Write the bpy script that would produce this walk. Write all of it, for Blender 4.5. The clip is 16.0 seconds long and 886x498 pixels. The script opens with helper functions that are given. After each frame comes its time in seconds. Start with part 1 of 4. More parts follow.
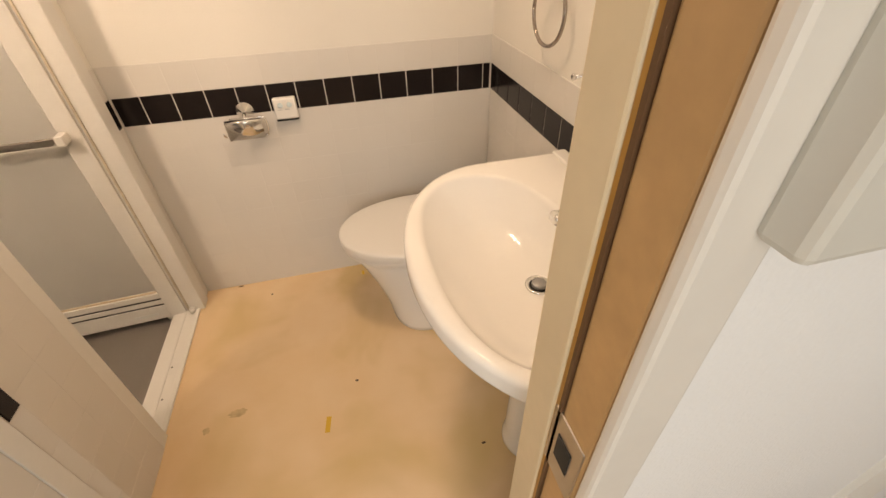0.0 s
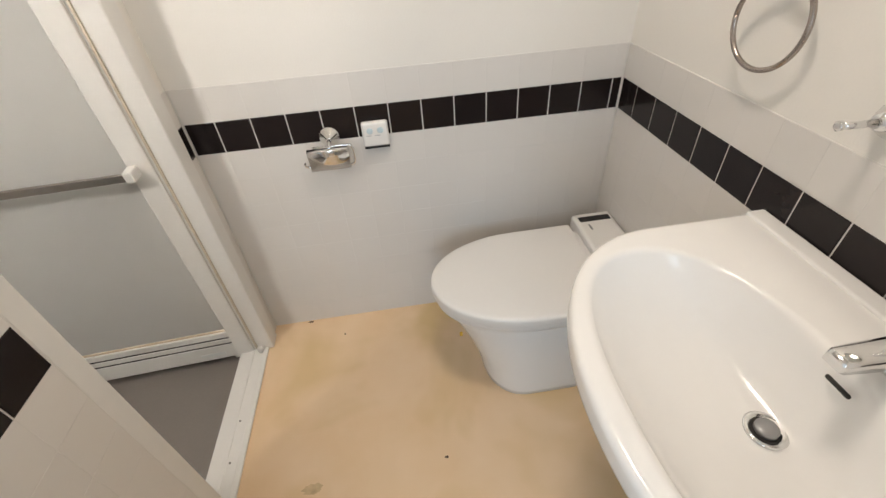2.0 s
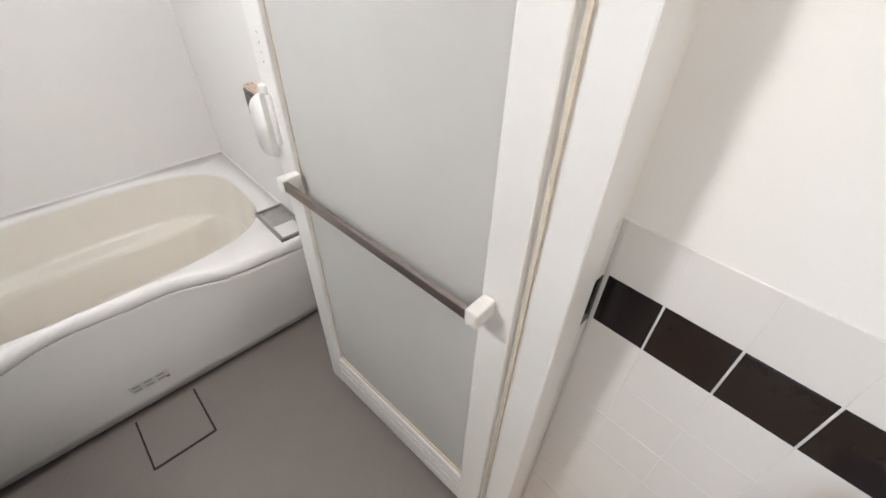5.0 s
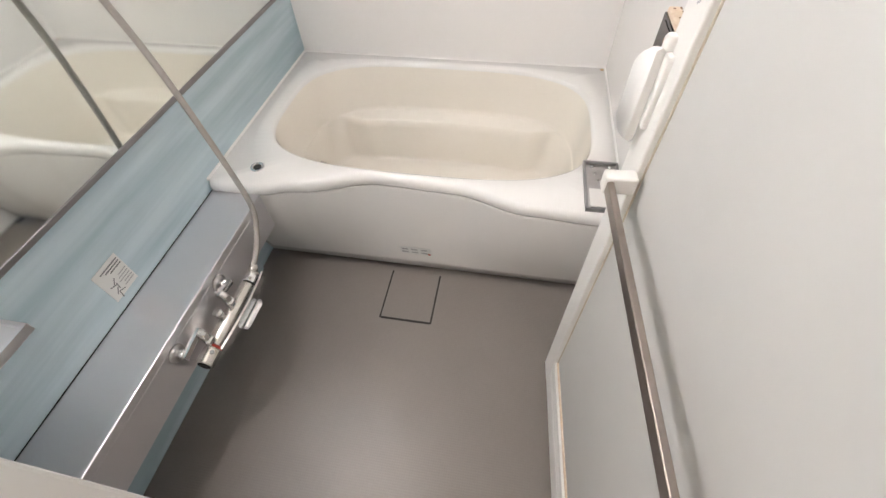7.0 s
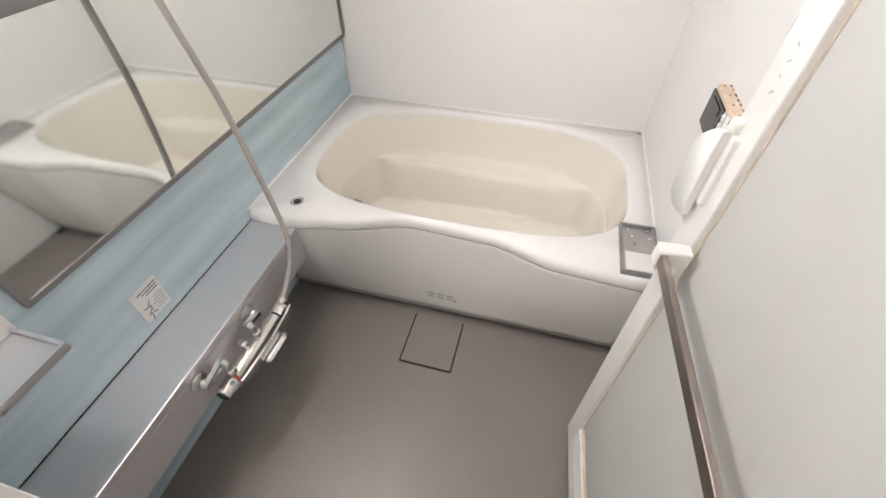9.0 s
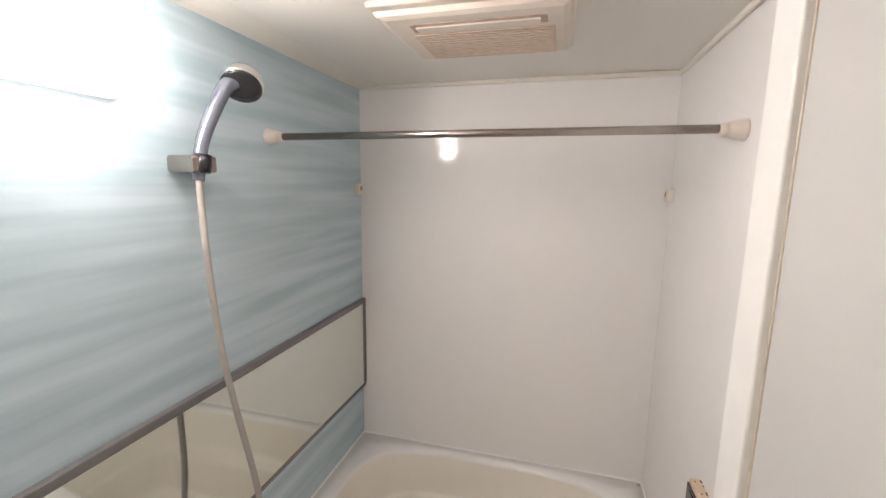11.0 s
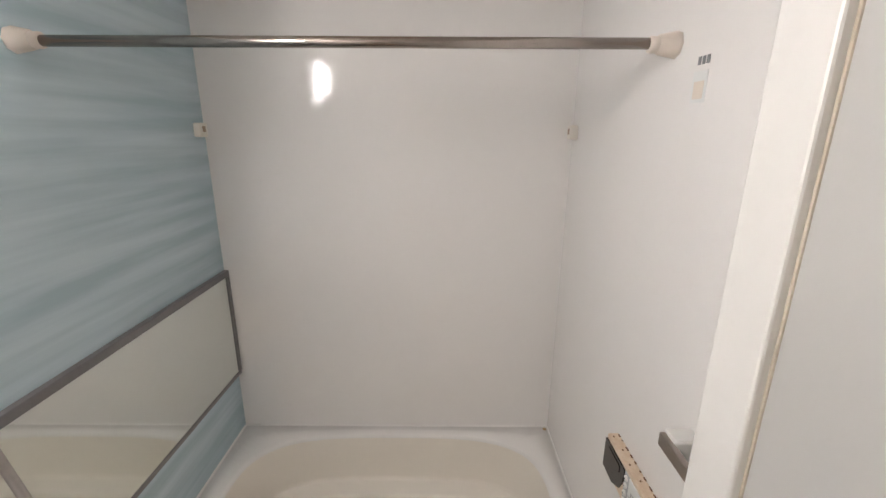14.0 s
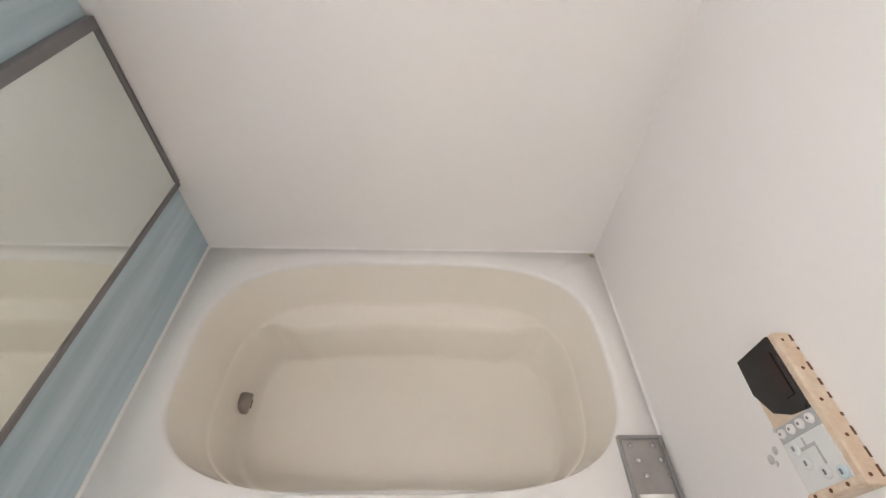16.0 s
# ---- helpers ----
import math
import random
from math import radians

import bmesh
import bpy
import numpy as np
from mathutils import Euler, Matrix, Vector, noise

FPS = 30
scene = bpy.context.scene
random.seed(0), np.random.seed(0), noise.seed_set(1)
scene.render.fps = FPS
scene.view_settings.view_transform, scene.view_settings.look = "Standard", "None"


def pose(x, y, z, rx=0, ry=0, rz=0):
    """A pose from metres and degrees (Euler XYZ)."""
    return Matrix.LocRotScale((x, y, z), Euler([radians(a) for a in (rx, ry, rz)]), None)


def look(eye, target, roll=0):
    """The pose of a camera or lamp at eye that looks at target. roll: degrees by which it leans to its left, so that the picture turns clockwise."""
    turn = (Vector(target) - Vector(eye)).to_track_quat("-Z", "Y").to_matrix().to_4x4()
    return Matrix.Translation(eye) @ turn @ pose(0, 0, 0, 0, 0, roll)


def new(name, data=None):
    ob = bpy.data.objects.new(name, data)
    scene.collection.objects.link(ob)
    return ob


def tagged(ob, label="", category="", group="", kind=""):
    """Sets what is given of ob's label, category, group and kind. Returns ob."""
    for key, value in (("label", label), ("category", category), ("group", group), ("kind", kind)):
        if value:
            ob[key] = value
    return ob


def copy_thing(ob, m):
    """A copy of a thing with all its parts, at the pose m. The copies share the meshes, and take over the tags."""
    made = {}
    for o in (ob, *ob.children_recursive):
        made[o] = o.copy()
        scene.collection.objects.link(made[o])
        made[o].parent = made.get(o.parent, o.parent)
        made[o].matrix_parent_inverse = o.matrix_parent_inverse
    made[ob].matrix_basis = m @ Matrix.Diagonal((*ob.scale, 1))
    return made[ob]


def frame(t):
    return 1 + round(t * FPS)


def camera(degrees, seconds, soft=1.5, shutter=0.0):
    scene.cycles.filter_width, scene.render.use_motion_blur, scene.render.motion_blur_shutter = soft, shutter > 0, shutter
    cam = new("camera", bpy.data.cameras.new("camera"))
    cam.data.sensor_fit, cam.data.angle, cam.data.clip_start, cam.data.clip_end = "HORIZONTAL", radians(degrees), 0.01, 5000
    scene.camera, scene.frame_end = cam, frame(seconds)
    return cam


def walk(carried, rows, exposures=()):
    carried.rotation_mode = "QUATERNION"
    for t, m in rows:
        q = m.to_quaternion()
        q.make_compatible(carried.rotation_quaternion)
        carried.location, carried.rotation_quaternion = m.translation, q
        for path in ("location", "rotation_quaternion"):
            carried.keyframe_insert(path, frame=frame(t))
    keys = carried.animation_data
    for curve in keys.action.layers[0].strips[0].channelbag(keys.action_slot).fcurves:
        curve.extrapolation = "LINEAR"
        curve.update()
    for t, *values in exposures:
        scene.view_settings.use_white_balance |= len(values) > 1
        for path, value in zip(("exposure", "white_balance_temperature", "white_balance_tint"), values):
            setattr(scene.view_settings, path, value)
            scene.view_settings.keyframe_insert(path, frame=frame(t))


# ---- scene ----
cam = camera(93.3, 16.0)
PATH = [
    (0, (0.651, -1.607, 1.312), (1.001, -0.079, 0.07), -1.9),
    (0.5, (0.598, -1.527, 1.313), (0.889, -0.006, 0.048), -2.6),
    (1, (0.537, -1.456, 1.307), (0.799, 0.07, 0.04), -2.8),
    (1.5, (0.509, -1.378, 1.315), (0.727, 0.157, 0.052), -3.4),
    (2, (0.512, -1.248, 1.313), (0.661, 0.294, 0.047), -4.4),
    (2.5, (0.479, -1.108, 1.304), (0.56, 0.452, 0.055), -4.1),
    (3, (0.43, -0.975, 1.308), (0.384, 0.595, 0.07), -3.5),
    (3.5, (0.37, -0.835, 1.301), (0.162, 0.73, 0.074), -1.6),
    (4, (0.326, -0.703, 1.292), (-0.146, 0.811, 0.074), -0.0),
    (4.5, (0.174, -0.573, 1.299), (-0.570, 0.754, 0.001), 1.0),
    (5, (0.067, -0.487, 1.287), (-1.029, 0.588, 0.005), 1.7),
    (5.2, (0.035, -0.45, 1.275), (-1.168, 0.465, -0.034), 1.1),
    (7.3, (-0.234, -0.347, 1.246), (-1.428, -0.64, -0.332), -2.5),
    (7.5, (-0.234, -0.38, 1.248), (-1.418, -0.64, -0.343), -0.7),
    (8, (-0.238, -0.397, 1.242), (-1.385, -0.67, -0.373), -0.3),
    (8.5, (-0.241, -0.404, 1.238), (-1.429, -0.707, -0.342), -0.4),
    (9, (-0.236, -0.399, 1.26), (-1.575, -0.748, -0.183), 0.2),
    (9.5, (-0.212, -0.396, 1.32), (-1.757, -0.828, 0.125), 0.4),
    (10, (-0.177, -0.41, 1.405), (-1.91, -0.898, 0.535), 0.9),
    (10.2, (-0.181, -0.415, 1.451), (-1.964, -0.918, 0.697), 0.9),
    (12.3, (-0.119, -0.378, 1.63), (-2.066, -0.823, 1.742), 1.4),
    (12.5, (-0.135, -0.379, 1.629), (-2.094, -0.774, 1.714), 1.4),
    (13, (-0.191, -0.397, 1.597), (-2.178, -0.621, 1.552), 1.1),
    (13.3, (-0.235, -0.421, 1.58), (-2.223, -0.552, 1.412), 0.8),
    (13.5, (-0.264, -0.426, 1.567), (-2.247, -0.515, 1.317), 0.7),
    (14, (-0.399, -0.447, 1.548), (-2.325, -0.441, 1.009), 0.4),
    (14.5, (-0.522, -0.455, 1.498), (-2.362, -0.425, 0.715), 0.5),
    (15, (-0.685, -0.478, 1.459), (-2.381, -0.452, 0.4), 0.6),
    (15.5, (-0.842, -0.527, 1.416), (-2.377, -0.483, 0.135), 1.5),
    (16, (-0.916, -0.542, 1.363), (-2.3, -0.483, -0.079), 2.6),
]
walk(cam, [(t, look(eye, target, roll)) for t, eye, target, roll in PATH],
     exposures=[(0, -0.35, 10600, 22), (0.5, -0.24, 10900, 26), (1.0, -0.2, 7800, 15), (1.5, -0.24, 7000, 12), (2.0, -0.26, 6850, 11), (3.5, -0.1, 6650, 11), (4.5, -0.08, 6450, 11), (5.0, -0.1, 6200, 12), (7.5, 0.2, 6450, 13),
                (9.0, 0.18, 6400, 13), (10.0, 0.08, 6450, 13), (12.3, -1.5, 7300, 22), (13.0, -1.4, 7250, 21), (13.5, -1.05, 6800, 15), (14.0, -0.8, 6650, 14), (14.5, -0.68, 6580, 13), (15.0, -0.5, 6550, 14), (16.0, -0.33, 6560, 14)])

# ---- light ----
world = bpy.data.worlds.new("world")
scene.world = world
world.use_nodes = True
wn = world.node_tree
sky = wn.nodes.new("ShaderNodeTexSky")
sky.sky_type = 'NISHITA'
sky.sun_disc = False
sky.sun_elevation, sky.sun_rotation = radians(40), radians(200)
wn.links.new(sky.outputs[0], wn.nodes["Background"].inputs[0])
wn.nodes["Background"].inputs[1].default_value = 0.1

CEILING_LAMP = 10.5     # watts of the toilet room's ceiling lamp
HALL_DAYLIGHT = 26.0      # watts of daylight added at an assumed, unseen opening in the hall
BATH_LAMP = 134.0        # emission of the bath's wall lamp


def area_lamp(name, m, w, h, watts, colour, shape="RECTANGLE"):
    d = bpy.data.lights.new(name, "AREA")
    d.shape, d.size, d.energy, d.color = shape, w, watts, colour
    if shape == "RECTANGLE":
        d.size_y = h
    ob = new(name, d)
    ob.matrix_world = m
    return ob


area_lamp("ceiling_lamp_light", pose(0.62, -0.68, 2.125), 0.25, 0.25, CEILING_LAMP, (1.0, 0.90, 0.80), "DISK")
area_lamp("hall_daylight", look((0.2, -2.98, 1.4), (0.3, -1.5, 1.0)), 1.0, 1.1, HALL_DAYLIGHT, (0.60, 0.80, 1.0))


# ---- materials ----
def material(name, colour, rough=0.5, metal=0.0, vary=0.06, scale=6.0, grain=60.0, bump=0.0, tint=None, spec=0.5, random_tint=0.0):
    m = bpy.data.materials.new(name)
    m.use_nodes = True
    nt = m.node_tree
    b = nt.nodes["Principled BSDF"]
    b.inputs["Roughness"].default_value = rough
    b.inputs["Metallic"].default_value = metal
    b.inputs["Specular IOR Level"].default_value = spec
    geo = nt.nodes.new("ShaderNodeNewGeometry")
    n1 = nt.nodes.new("ShaderNodeTexNoise")
    n1.inputs["Scale"].default_value, n1.inputs["Detail"].default_value = scale, 4
    n2 = nt.nodes.new("ShaderNodeTexNoise")
    n2.inputs["Scale"].default_value, n2.inputs["Detail"].default_value = grain, 3
    for n in (n1, n2):
        nt.links.new(geo.outputs["Position"], n.inputs["Vector"])
    mix = nt.nodes.new("ShaderNodeMix")
    mix.data_type = 'FLOAT'
    mix.inputs[0].default_value = 0.35
    nt.links.new(n1.outputs[0], mix.inputs[2])
    nt.links.new(n2.outputs[0], mix.inputs[3])
    ramp = nt.nodes.new("ShaderNodeValToRGB")
    dark = tint or tuple(c * (1 - 2.2 * vary) for c in colour)
    ramp.color_ramp.elements[0].position, ramp.color_ramp.elements[1].position = 0.25, 0.72
    ramp.color_ramp.elements[0].color = (*dark, 1)
    ramp.color_ramp.elements[1].color = (*colour, 1)
    nt.links.new(mix.outputs[0], ramp.inputs[0])
    out = ramp.outputs[0]
    if random_tint:
        info = nt.nodes.new("ShaderNodeObjectInfo")
        mr = nt.nodes.new("ShaderNodeMapRange")
        mr.inputs[3].default_value, mr.inputs[4].default_value = 1 - random_tint, 1
        nt.links.new(info.outputs["Random"], mr.inputs[0])
        mul = nt.nodes.new("ShaderNodeVectorMath")
        mul.operation = 'SCALE'
        nt.links.new(out, mul.inputs[0])
        nt.links.new(mr.outputs[0], mul.inputs["Scale"])
        out = mul.outputs[0]
    nt.links.new(out, b.inputs["Base Color"])
    rr = nt.nodes.new("ShaderNodeMapRange")
    rr.inputs[3].default_value, rr.inputs[4].default_value = max(rough - 0.04, 0.02), min(rough + 0.06, 1)
    nt.links.new(n1.outputs[0], rr.inputs[0])
    nt.links.new(rr.outputs[0], b.inputs["Roughness"])
    if bump:
        bn = nt.nodes.new("ShaderNodeBump")
        bn.inputs["Strength"].default_value, bn.inputs["Distance"].default_value = bump, 0.002
        nt.links.new(n2.outputs[0], bn.inputs["Height"])
        nt.links.new(bn.outputs[0], b.inputs["Normal"])
    return m


def blue_panel_material():
    """Pale blue laminate with long soft horizontal streaks."""
    m = material("blue_panel", (0.40, 0.52, 0.57), 0.26, spec=0.3)
    nt = m.node_tree
    b = nt.nodes["Principled BSDF"]
    geo = nt.nodes.new("ShaderNodeNewGeometry")
    mp = nt.nodes.new("ShaderNodeMapping")
    mp.inputs["Scale"].default_value = (0.9, 1.0, 14.0)
    nt.links.new(geo.outputs["Position"], mp.inputs["Vector"])
    n = nt.nodes.new("ShaderNodeTexNoise")
    n.inputs["Scale"].default_value, n.inputs["Detail"].default_value, n.inputs["Distortion"].default_value = 1.6, 5, 0.12
    nt.links.new(mp.outputs[0], n.inputs["Vector"])
    r = nt.nodes.new("ShaderNodeValToRGB")
    r.color_ramp.elements[0].position, r.color_ramp.elements[1].position = 0.36, 0.64
    r.color_ramp.elements[0].color, r.color_ramp.elements[1].color = (0.42, 0.548, 0.605, 1), (0.57, 0.685, 0.742, 1)
    nt.links.new(n.outputs[0], r.inputs[0])
    nt.links.new(r.outputs[0], b.inputs["Base Color"])
    nt.links.remove(b.inputs["Roughness"].links[0])
    bn = nt.nodes.new("ShaderNodeBump")
    bn.inputs["Strength"].default_value, bn.inputs["Distance"].default_value = 0.10, 0.004
    nt.links.new(n.outputs[0], bn.inputs["Height"])
    nt.links.new(bn.outputs[0], b.inputs["Normal"])
    return m


def vinyl_material():
    """Tan sheet vinyl, yellowed and stained in patches."""
    m = material("tan_vinyl", (0.80, 0.615, 0.43), 0.34, vary=0.07, scale=1.7, grain=6, bump=0.01, tint=(0.70, 0.48, 0.26))
    nt = m.node_tree
    b = nt.nodes["Principled BSDF"]
    clean = b.inputs["Base Color"].links[0].from_socket
    geo = nt.nodes.new("ShaderNodeNewGeometry")
    patches = nt.nodes.new("ShaderNodeTexNoise")
    patches.inputs["Scale"].default_value, patches.inputs["Detail"].default_value, patches.inputs["Distortion"].default_value = 2.6, 3, 0.4
    nt.links.new(geo.outputs["Position"], patches.inputs["Vector"])
    amount = nt.nodes.new("ShaderNodeMapRange")
    amount.inputs[1].default_value, amount.inputs[2].default_value = 0.50, 0.70
    amount.inputs[3].default_value, amount.inputs[4].default_value = 0.0, 0.75
    nt.links.new(patches.outputs[0], amount.inputs[0])
    mix = nt.nodes.new("ShaderNodeMix")
    mix.data_type = 'RGBA'
    mix.inputs[7].default_value = (0.60, 0.43, 0.20, 1)
    nt.links.new(amount.outputs[0], mix.inputs[0])
    nt.links.new(clean, mix.inputs[6])
    nt.links.new(mix.outputs[2], b.inputs["Base Color"])
    return m


def bath_floor_material():
    m = material("bath_floor", (0.225, 0.20, 0.183), 0.33, vary=0.06, scale=4.0, grain=120)
    nt = m.node_tree
    b = nt.nodes["Principled BSDF"]
    geo = nt.nodes.new("ShaderNodeNewGeometry")
    v = nt.nodes.new("ShaderNodeTexVoronoi")
    v.inputs["Scale"].default_value, v.inputs["Randomness"].default_value = 150, 0.0
    nt.links.new(geo.outputs["Position"], v.inputs["Vector"])
    bn = nt.nodes.new("ShaderNodeBump")
    bn.inputs["Strength"].default_value, bn.inputs["Distance"].default_value = 0.35, 0.0015
    nt.links.new(v.outputs["Distance"], bn.inputs["Height"])
    nt.links.new(bn.outputs[0], b.inputs["Normal"])
    return m


def frosted_material():
    m = bpy.data.materials.new("frosted_plastic")
    m.use_nodes = True
    nt = m.node_tree
    nt.nodes.remove(nt.nodes["Principled BSDF"])
    d, t, g = nt.nodes.new("ShaderNodeBsdfDiffuse"), nt.nodes.new("ShaderNodeBsdfTranslucent"), nt.nodes.new("ShaderNodeBsdfGlossy")
    geo = nt.nodes.new("ShaderNodeNewGeometry")
    n = nt.nodes.new("ShaderNodeTexNoise")
    n.inputs["Scale"].default_value, n.inputs["Detail"].default_value = 3.2, 4
    nt.links.new(geo.outputs["Position"], n.inputs["Vector"])
    r = nt.nodes.new("ShaderNodeValToRGB")
    # Grey clouding in the colour stands in for dim backlit shapes behind the panel.
    r.color_ramp.elements[0].color, r.color_ramp.elements[1].color = (0.72, 0.715, 0.70, 1), (0.86, 0.855, 0.835, 1)
    nt.links.new(n.outputs[0], r.inputs[0])
    nt.links.new(r.outputs[0], d.inputs[0])
    nt.links.new(r.outputs[0], t.inputs[0])
    g.inputs["Roughness"].default_value = 0.3
    m1, m2 = nt.nodes.new("ShaderNodeMixShader"), nt.nodes.new("ShaderNodeMixShader")
    m1.inputs[0].default_value, m2.inputs[0].default_value = 0.48, 0.05
    nt.links.new(d.outputs[0], m1.inputs[1])
    nt.links.new(t.outputs[0], m1.inputs[2])
    nt.links.new(m1.outputs[0], m2.inputs[1])
    nt.links.new(g.outputs[0], m2.inputs[2])
    nt.links.new(m2.outputs[0], nt.nodes["Material Output"].inputs[0])
    return m


def glow(name, colour, strength):
    m = material(name, (0.85, 0.85, 0.83), 0.3)
    b = m.node_tree.nodes["Principled BSDF"]
    b.inputs["Emission Color"].default_value = (*colour, 1)
    b.inputs["Emission Strength"].default_value = strength
    return m


CREAM = material("cream_wallpaper", (0.79, 0.768, 0.725), 0.75, vary=0.02, scale=3, grain=220, bump=0.15)
HALLWHITE = material("white_wallpaper", (0.80, 0.80, 0.80), 0.8, vary=0.02, scale=3, grain=260, bump=0.3)
GROUT = material("grout", (0.70, 0.68, 0.65), 0.85, vary=0.05, scale=9, grain=200)
PALETILE = material("pale_tile", (0.70, 0.675, 0.645), 0.38, vary=0.008, scale=4, grain=90, random_tint=0.02)
BLACKTILE = material("black_tile", (0.016, 0.011, 0.011), 0.17, vary=0.1, scale=6, spec=0.3, random_tint=0.2)
VINYL = vinyl_material()
STAIN = material("floor_stain", (0.68, 0.49, 0.28), 0.5, vary=0.2, scale=40)
TAPE = material("yellow_tape", (0.72, 0.42, 0.04), 0.5)
DIRT = material("dark_dirt", (0.08, 0.05, 0.03), 0.8)
PAINT = material("white_frame_paint", (0.76, 0.75, 0.725), 0.38, vary=0.025, scale=5)
GASKET = material("aged_gasket", (0.64, 0.57, 0.46), 0.7, vary=0.12, scale=30)
CERAMIC = material("white_ceramic", (0.84, 0.83, 0.81), 0.09, vary=0.01, scale=3)
LIDWHITE = material("white_plastic_lid", (0.80, 0.785, 0.76), 0.3, vary=0.012, scale=4)
CHROME = material("chrome", (0.82, 0.82, 0.82), 0.08, 1.0, vary=0.03, scale=12)
BRUSHEDCHROME = material("satin_chrome", (0.70, 0.67, 0.63), 0.2, 1.0, vary=0.05, scale=15)
BRUSHED = material("brushed_steel", (0.55, 0.53, 0.52), 0.3, 1.0, vary=0.08, scale=20)
RODSTEEL = material("steel_rod", (0.40, 0.35, 0.32), 0.2, 1.0, vary=0.08, scale=20)
RUST = material("rust", (0.20, 0.085, 0.035), 0.85, vary=0.25, scale=90)
SMUDGE = material("grey_smudge", (0.62, 0.61, 0.60), 0.5, vary=0.08, scale=60)
BOXGREY = material("beige_grey_plastic", (0.60, 0.58, 0.53), 0.5, vary=0.03)
BARBROWN = material("aged_steel_bar", (0.40, 0.35, 0.32), 0.35, 1.0, vary=0.1, scale=20)
DARK = material("dark_gap", (0.02, 0.018, 0.016), 0.7)
BLACKGLOSS = material("black_plastic", (0.02, 0.02, 0.022), 0.15)
BATHWHITE = material("white_bath_panel", (0.86, 0.845, 0.83), 0.08, vary=0.012, scale=2.5)
CEILWHITE = material("bath_ceiling_panel", (0.79, 0.76, 0.71), 0.3, vary=0.02, scale=2.5)
TRIM = material("cream_cornice", (0.80, 0.76, 0.69), 0.35, vary=0.03, scale=8)
BLUE = blue_panel_material()
TUBWHITE = material("tub_rim_white", (0.86, 0.85, 0.83), 0.09, vary=0.012, scale=3)
TUBCREAM = material("tub_cream", (0.884, 0.842, 0.767), 0.1, vary=0.015, scale=3)
BATHFLOOR = bath_floor_material()
COUNTER = material("silver_counter", (0.72, 0.71, 0.73), 0.30, 0.80, vary=0.01, scale=2, grain=30)
FROST = frosted_material()
MIRROR = material("mirror_glass", (0.82, 0.85, 0.82), 0.015, 1.0, vary=0.015, scale=3)
MIRRORFRAME = material("grey_mirror_frame", (0.23, 0.22, 0.225), 0.4, 0.4, vary=0.06, scale=20)
HOSE = material("grey_shower_hose", (0.44, 0.41, 0.38), 0.42, 0.2, vary=0.08, scale=50)
LAMPSHADE = glow("lamp_glass", (1.0, 0.955, 0.92), BATH_LAMP)
LAMPFRONT = glow("lamp_front_glass", (1.0, 0.955, 0.92), BATH_LAMP * 1.0)
# Same glass with its glow held low, against glare on wall and ceiling.
LAMPDIMMED = glow("lamp_dimmed_glass", (1.0, 0.955, 0.92), 3.0)
SEALANT = material("white_sealant", (0.84, 0.83, 0.81), 0.5, vary=0.02, scale=8)
FAINT = material("faint_grey_print", (0.46, 0.47, 0.48), 0.6)
CEILSHADE = glow("ceiling_lamp_glass", (1.0, 0.88, 0.74), 1.2)
WOOD = material("orange_wood", (0.58, 0.34, 0.16), 0.45, vary=0.15, scale=9, grain=60)
GROOVEFILL = material("dark_groove_fill", (0.13, 0.06, 0.025), 0.6, vary=0.1)
JAMB = material("cream_jamb", (0.72, 0.58, 0.40), 0.45, vary=0.05, scale=7)
HONEY = material("amber_wood", (0.50, 0.24, 0.05), 0.4, vary=0.12, scale=9, grain=70)
OUTERJAMB = material("pale_outer_jamb", (0.72, 0.68, 0.63), 0.5, vary=0.03, scale=7)
RUSTY = material("rusty_beige_plastic", (0.77, 0.67, 0.55), 0.6, vary=0.15, scale=40, grain=180, tint=(0.60, 0.43, 0.29))
STICKER = material("white_sticker", (0.74, 0.75, 0.74), 0.5, vary=0.02)
INK = material("grey_ink", (0.20, 0.21, 0.22), 0.6)
REDINK = material("red_ink", (0.55, 0.06, 0.04), 0.6)
MAROON = material("maroon_glass", (0.022, 0.007, 0.007), 0.15)
SKYINK = material("pale_blue_button", (0.60, 0.72, 0.76), 0.4)
PANGREY = material("grey_pan", (0.33, 0.33, 0.33), 0.35, 0.5, vary=0.06, scale=20)
VENTWHITE = material("beige_vent_plastic", (0.74, 0.66, 0.58), 0.4, vary=0.04, scale=10)
VENTGRILL = material("dusty_grille", (0.50, 0.38, 0.29), 0.7, vary=0.15, scale=50)
DUSTY = material("dusty_beige", (0.66, 0.53, 0.43), 0.7, vary=0.1, scale=50)
GREYPLASTIC = material("grey_plastic", (0.20, 0.22, 0.27), 0.22, 0.5)


# ---- mesh helpers ----
def finish(bm, bevel=0.0, seg=2, smooth=False):
    if bevel:
        bmesh.ops.bevel(bm, geom=bm.edges[:], offset=bevel, segments=seg, profile=0.5, affect='EDGES', clamp_overlap=True)
    bmesh.ops.recalc_face_normals(bm, faces=bm.faces)
    if smooth:
        for f in bm.faces:
            f.smooth = True
    return bm


def add_box(bm, x0, x1, y0, y1, z0, z1):
    m = Matrix.Translation(((x0 + x1) / 2, (y0 + y1) / 2, (z0 + z1) / 2)) @ Matrix.Diagonal((abs(x1 - x0), abs(y1 - y0), abs(z1 - z0), 1))
    bmesh.ops.create_cube(bm, size=1, matrix=m)
    return bm


def box(x0, x1, y0, y1, z0, z1, bevel=0.0, seg=2):
    return finish(add_box(bmesh.new(), x0, x1, y0, y1, z0, z1), bevel, seg)


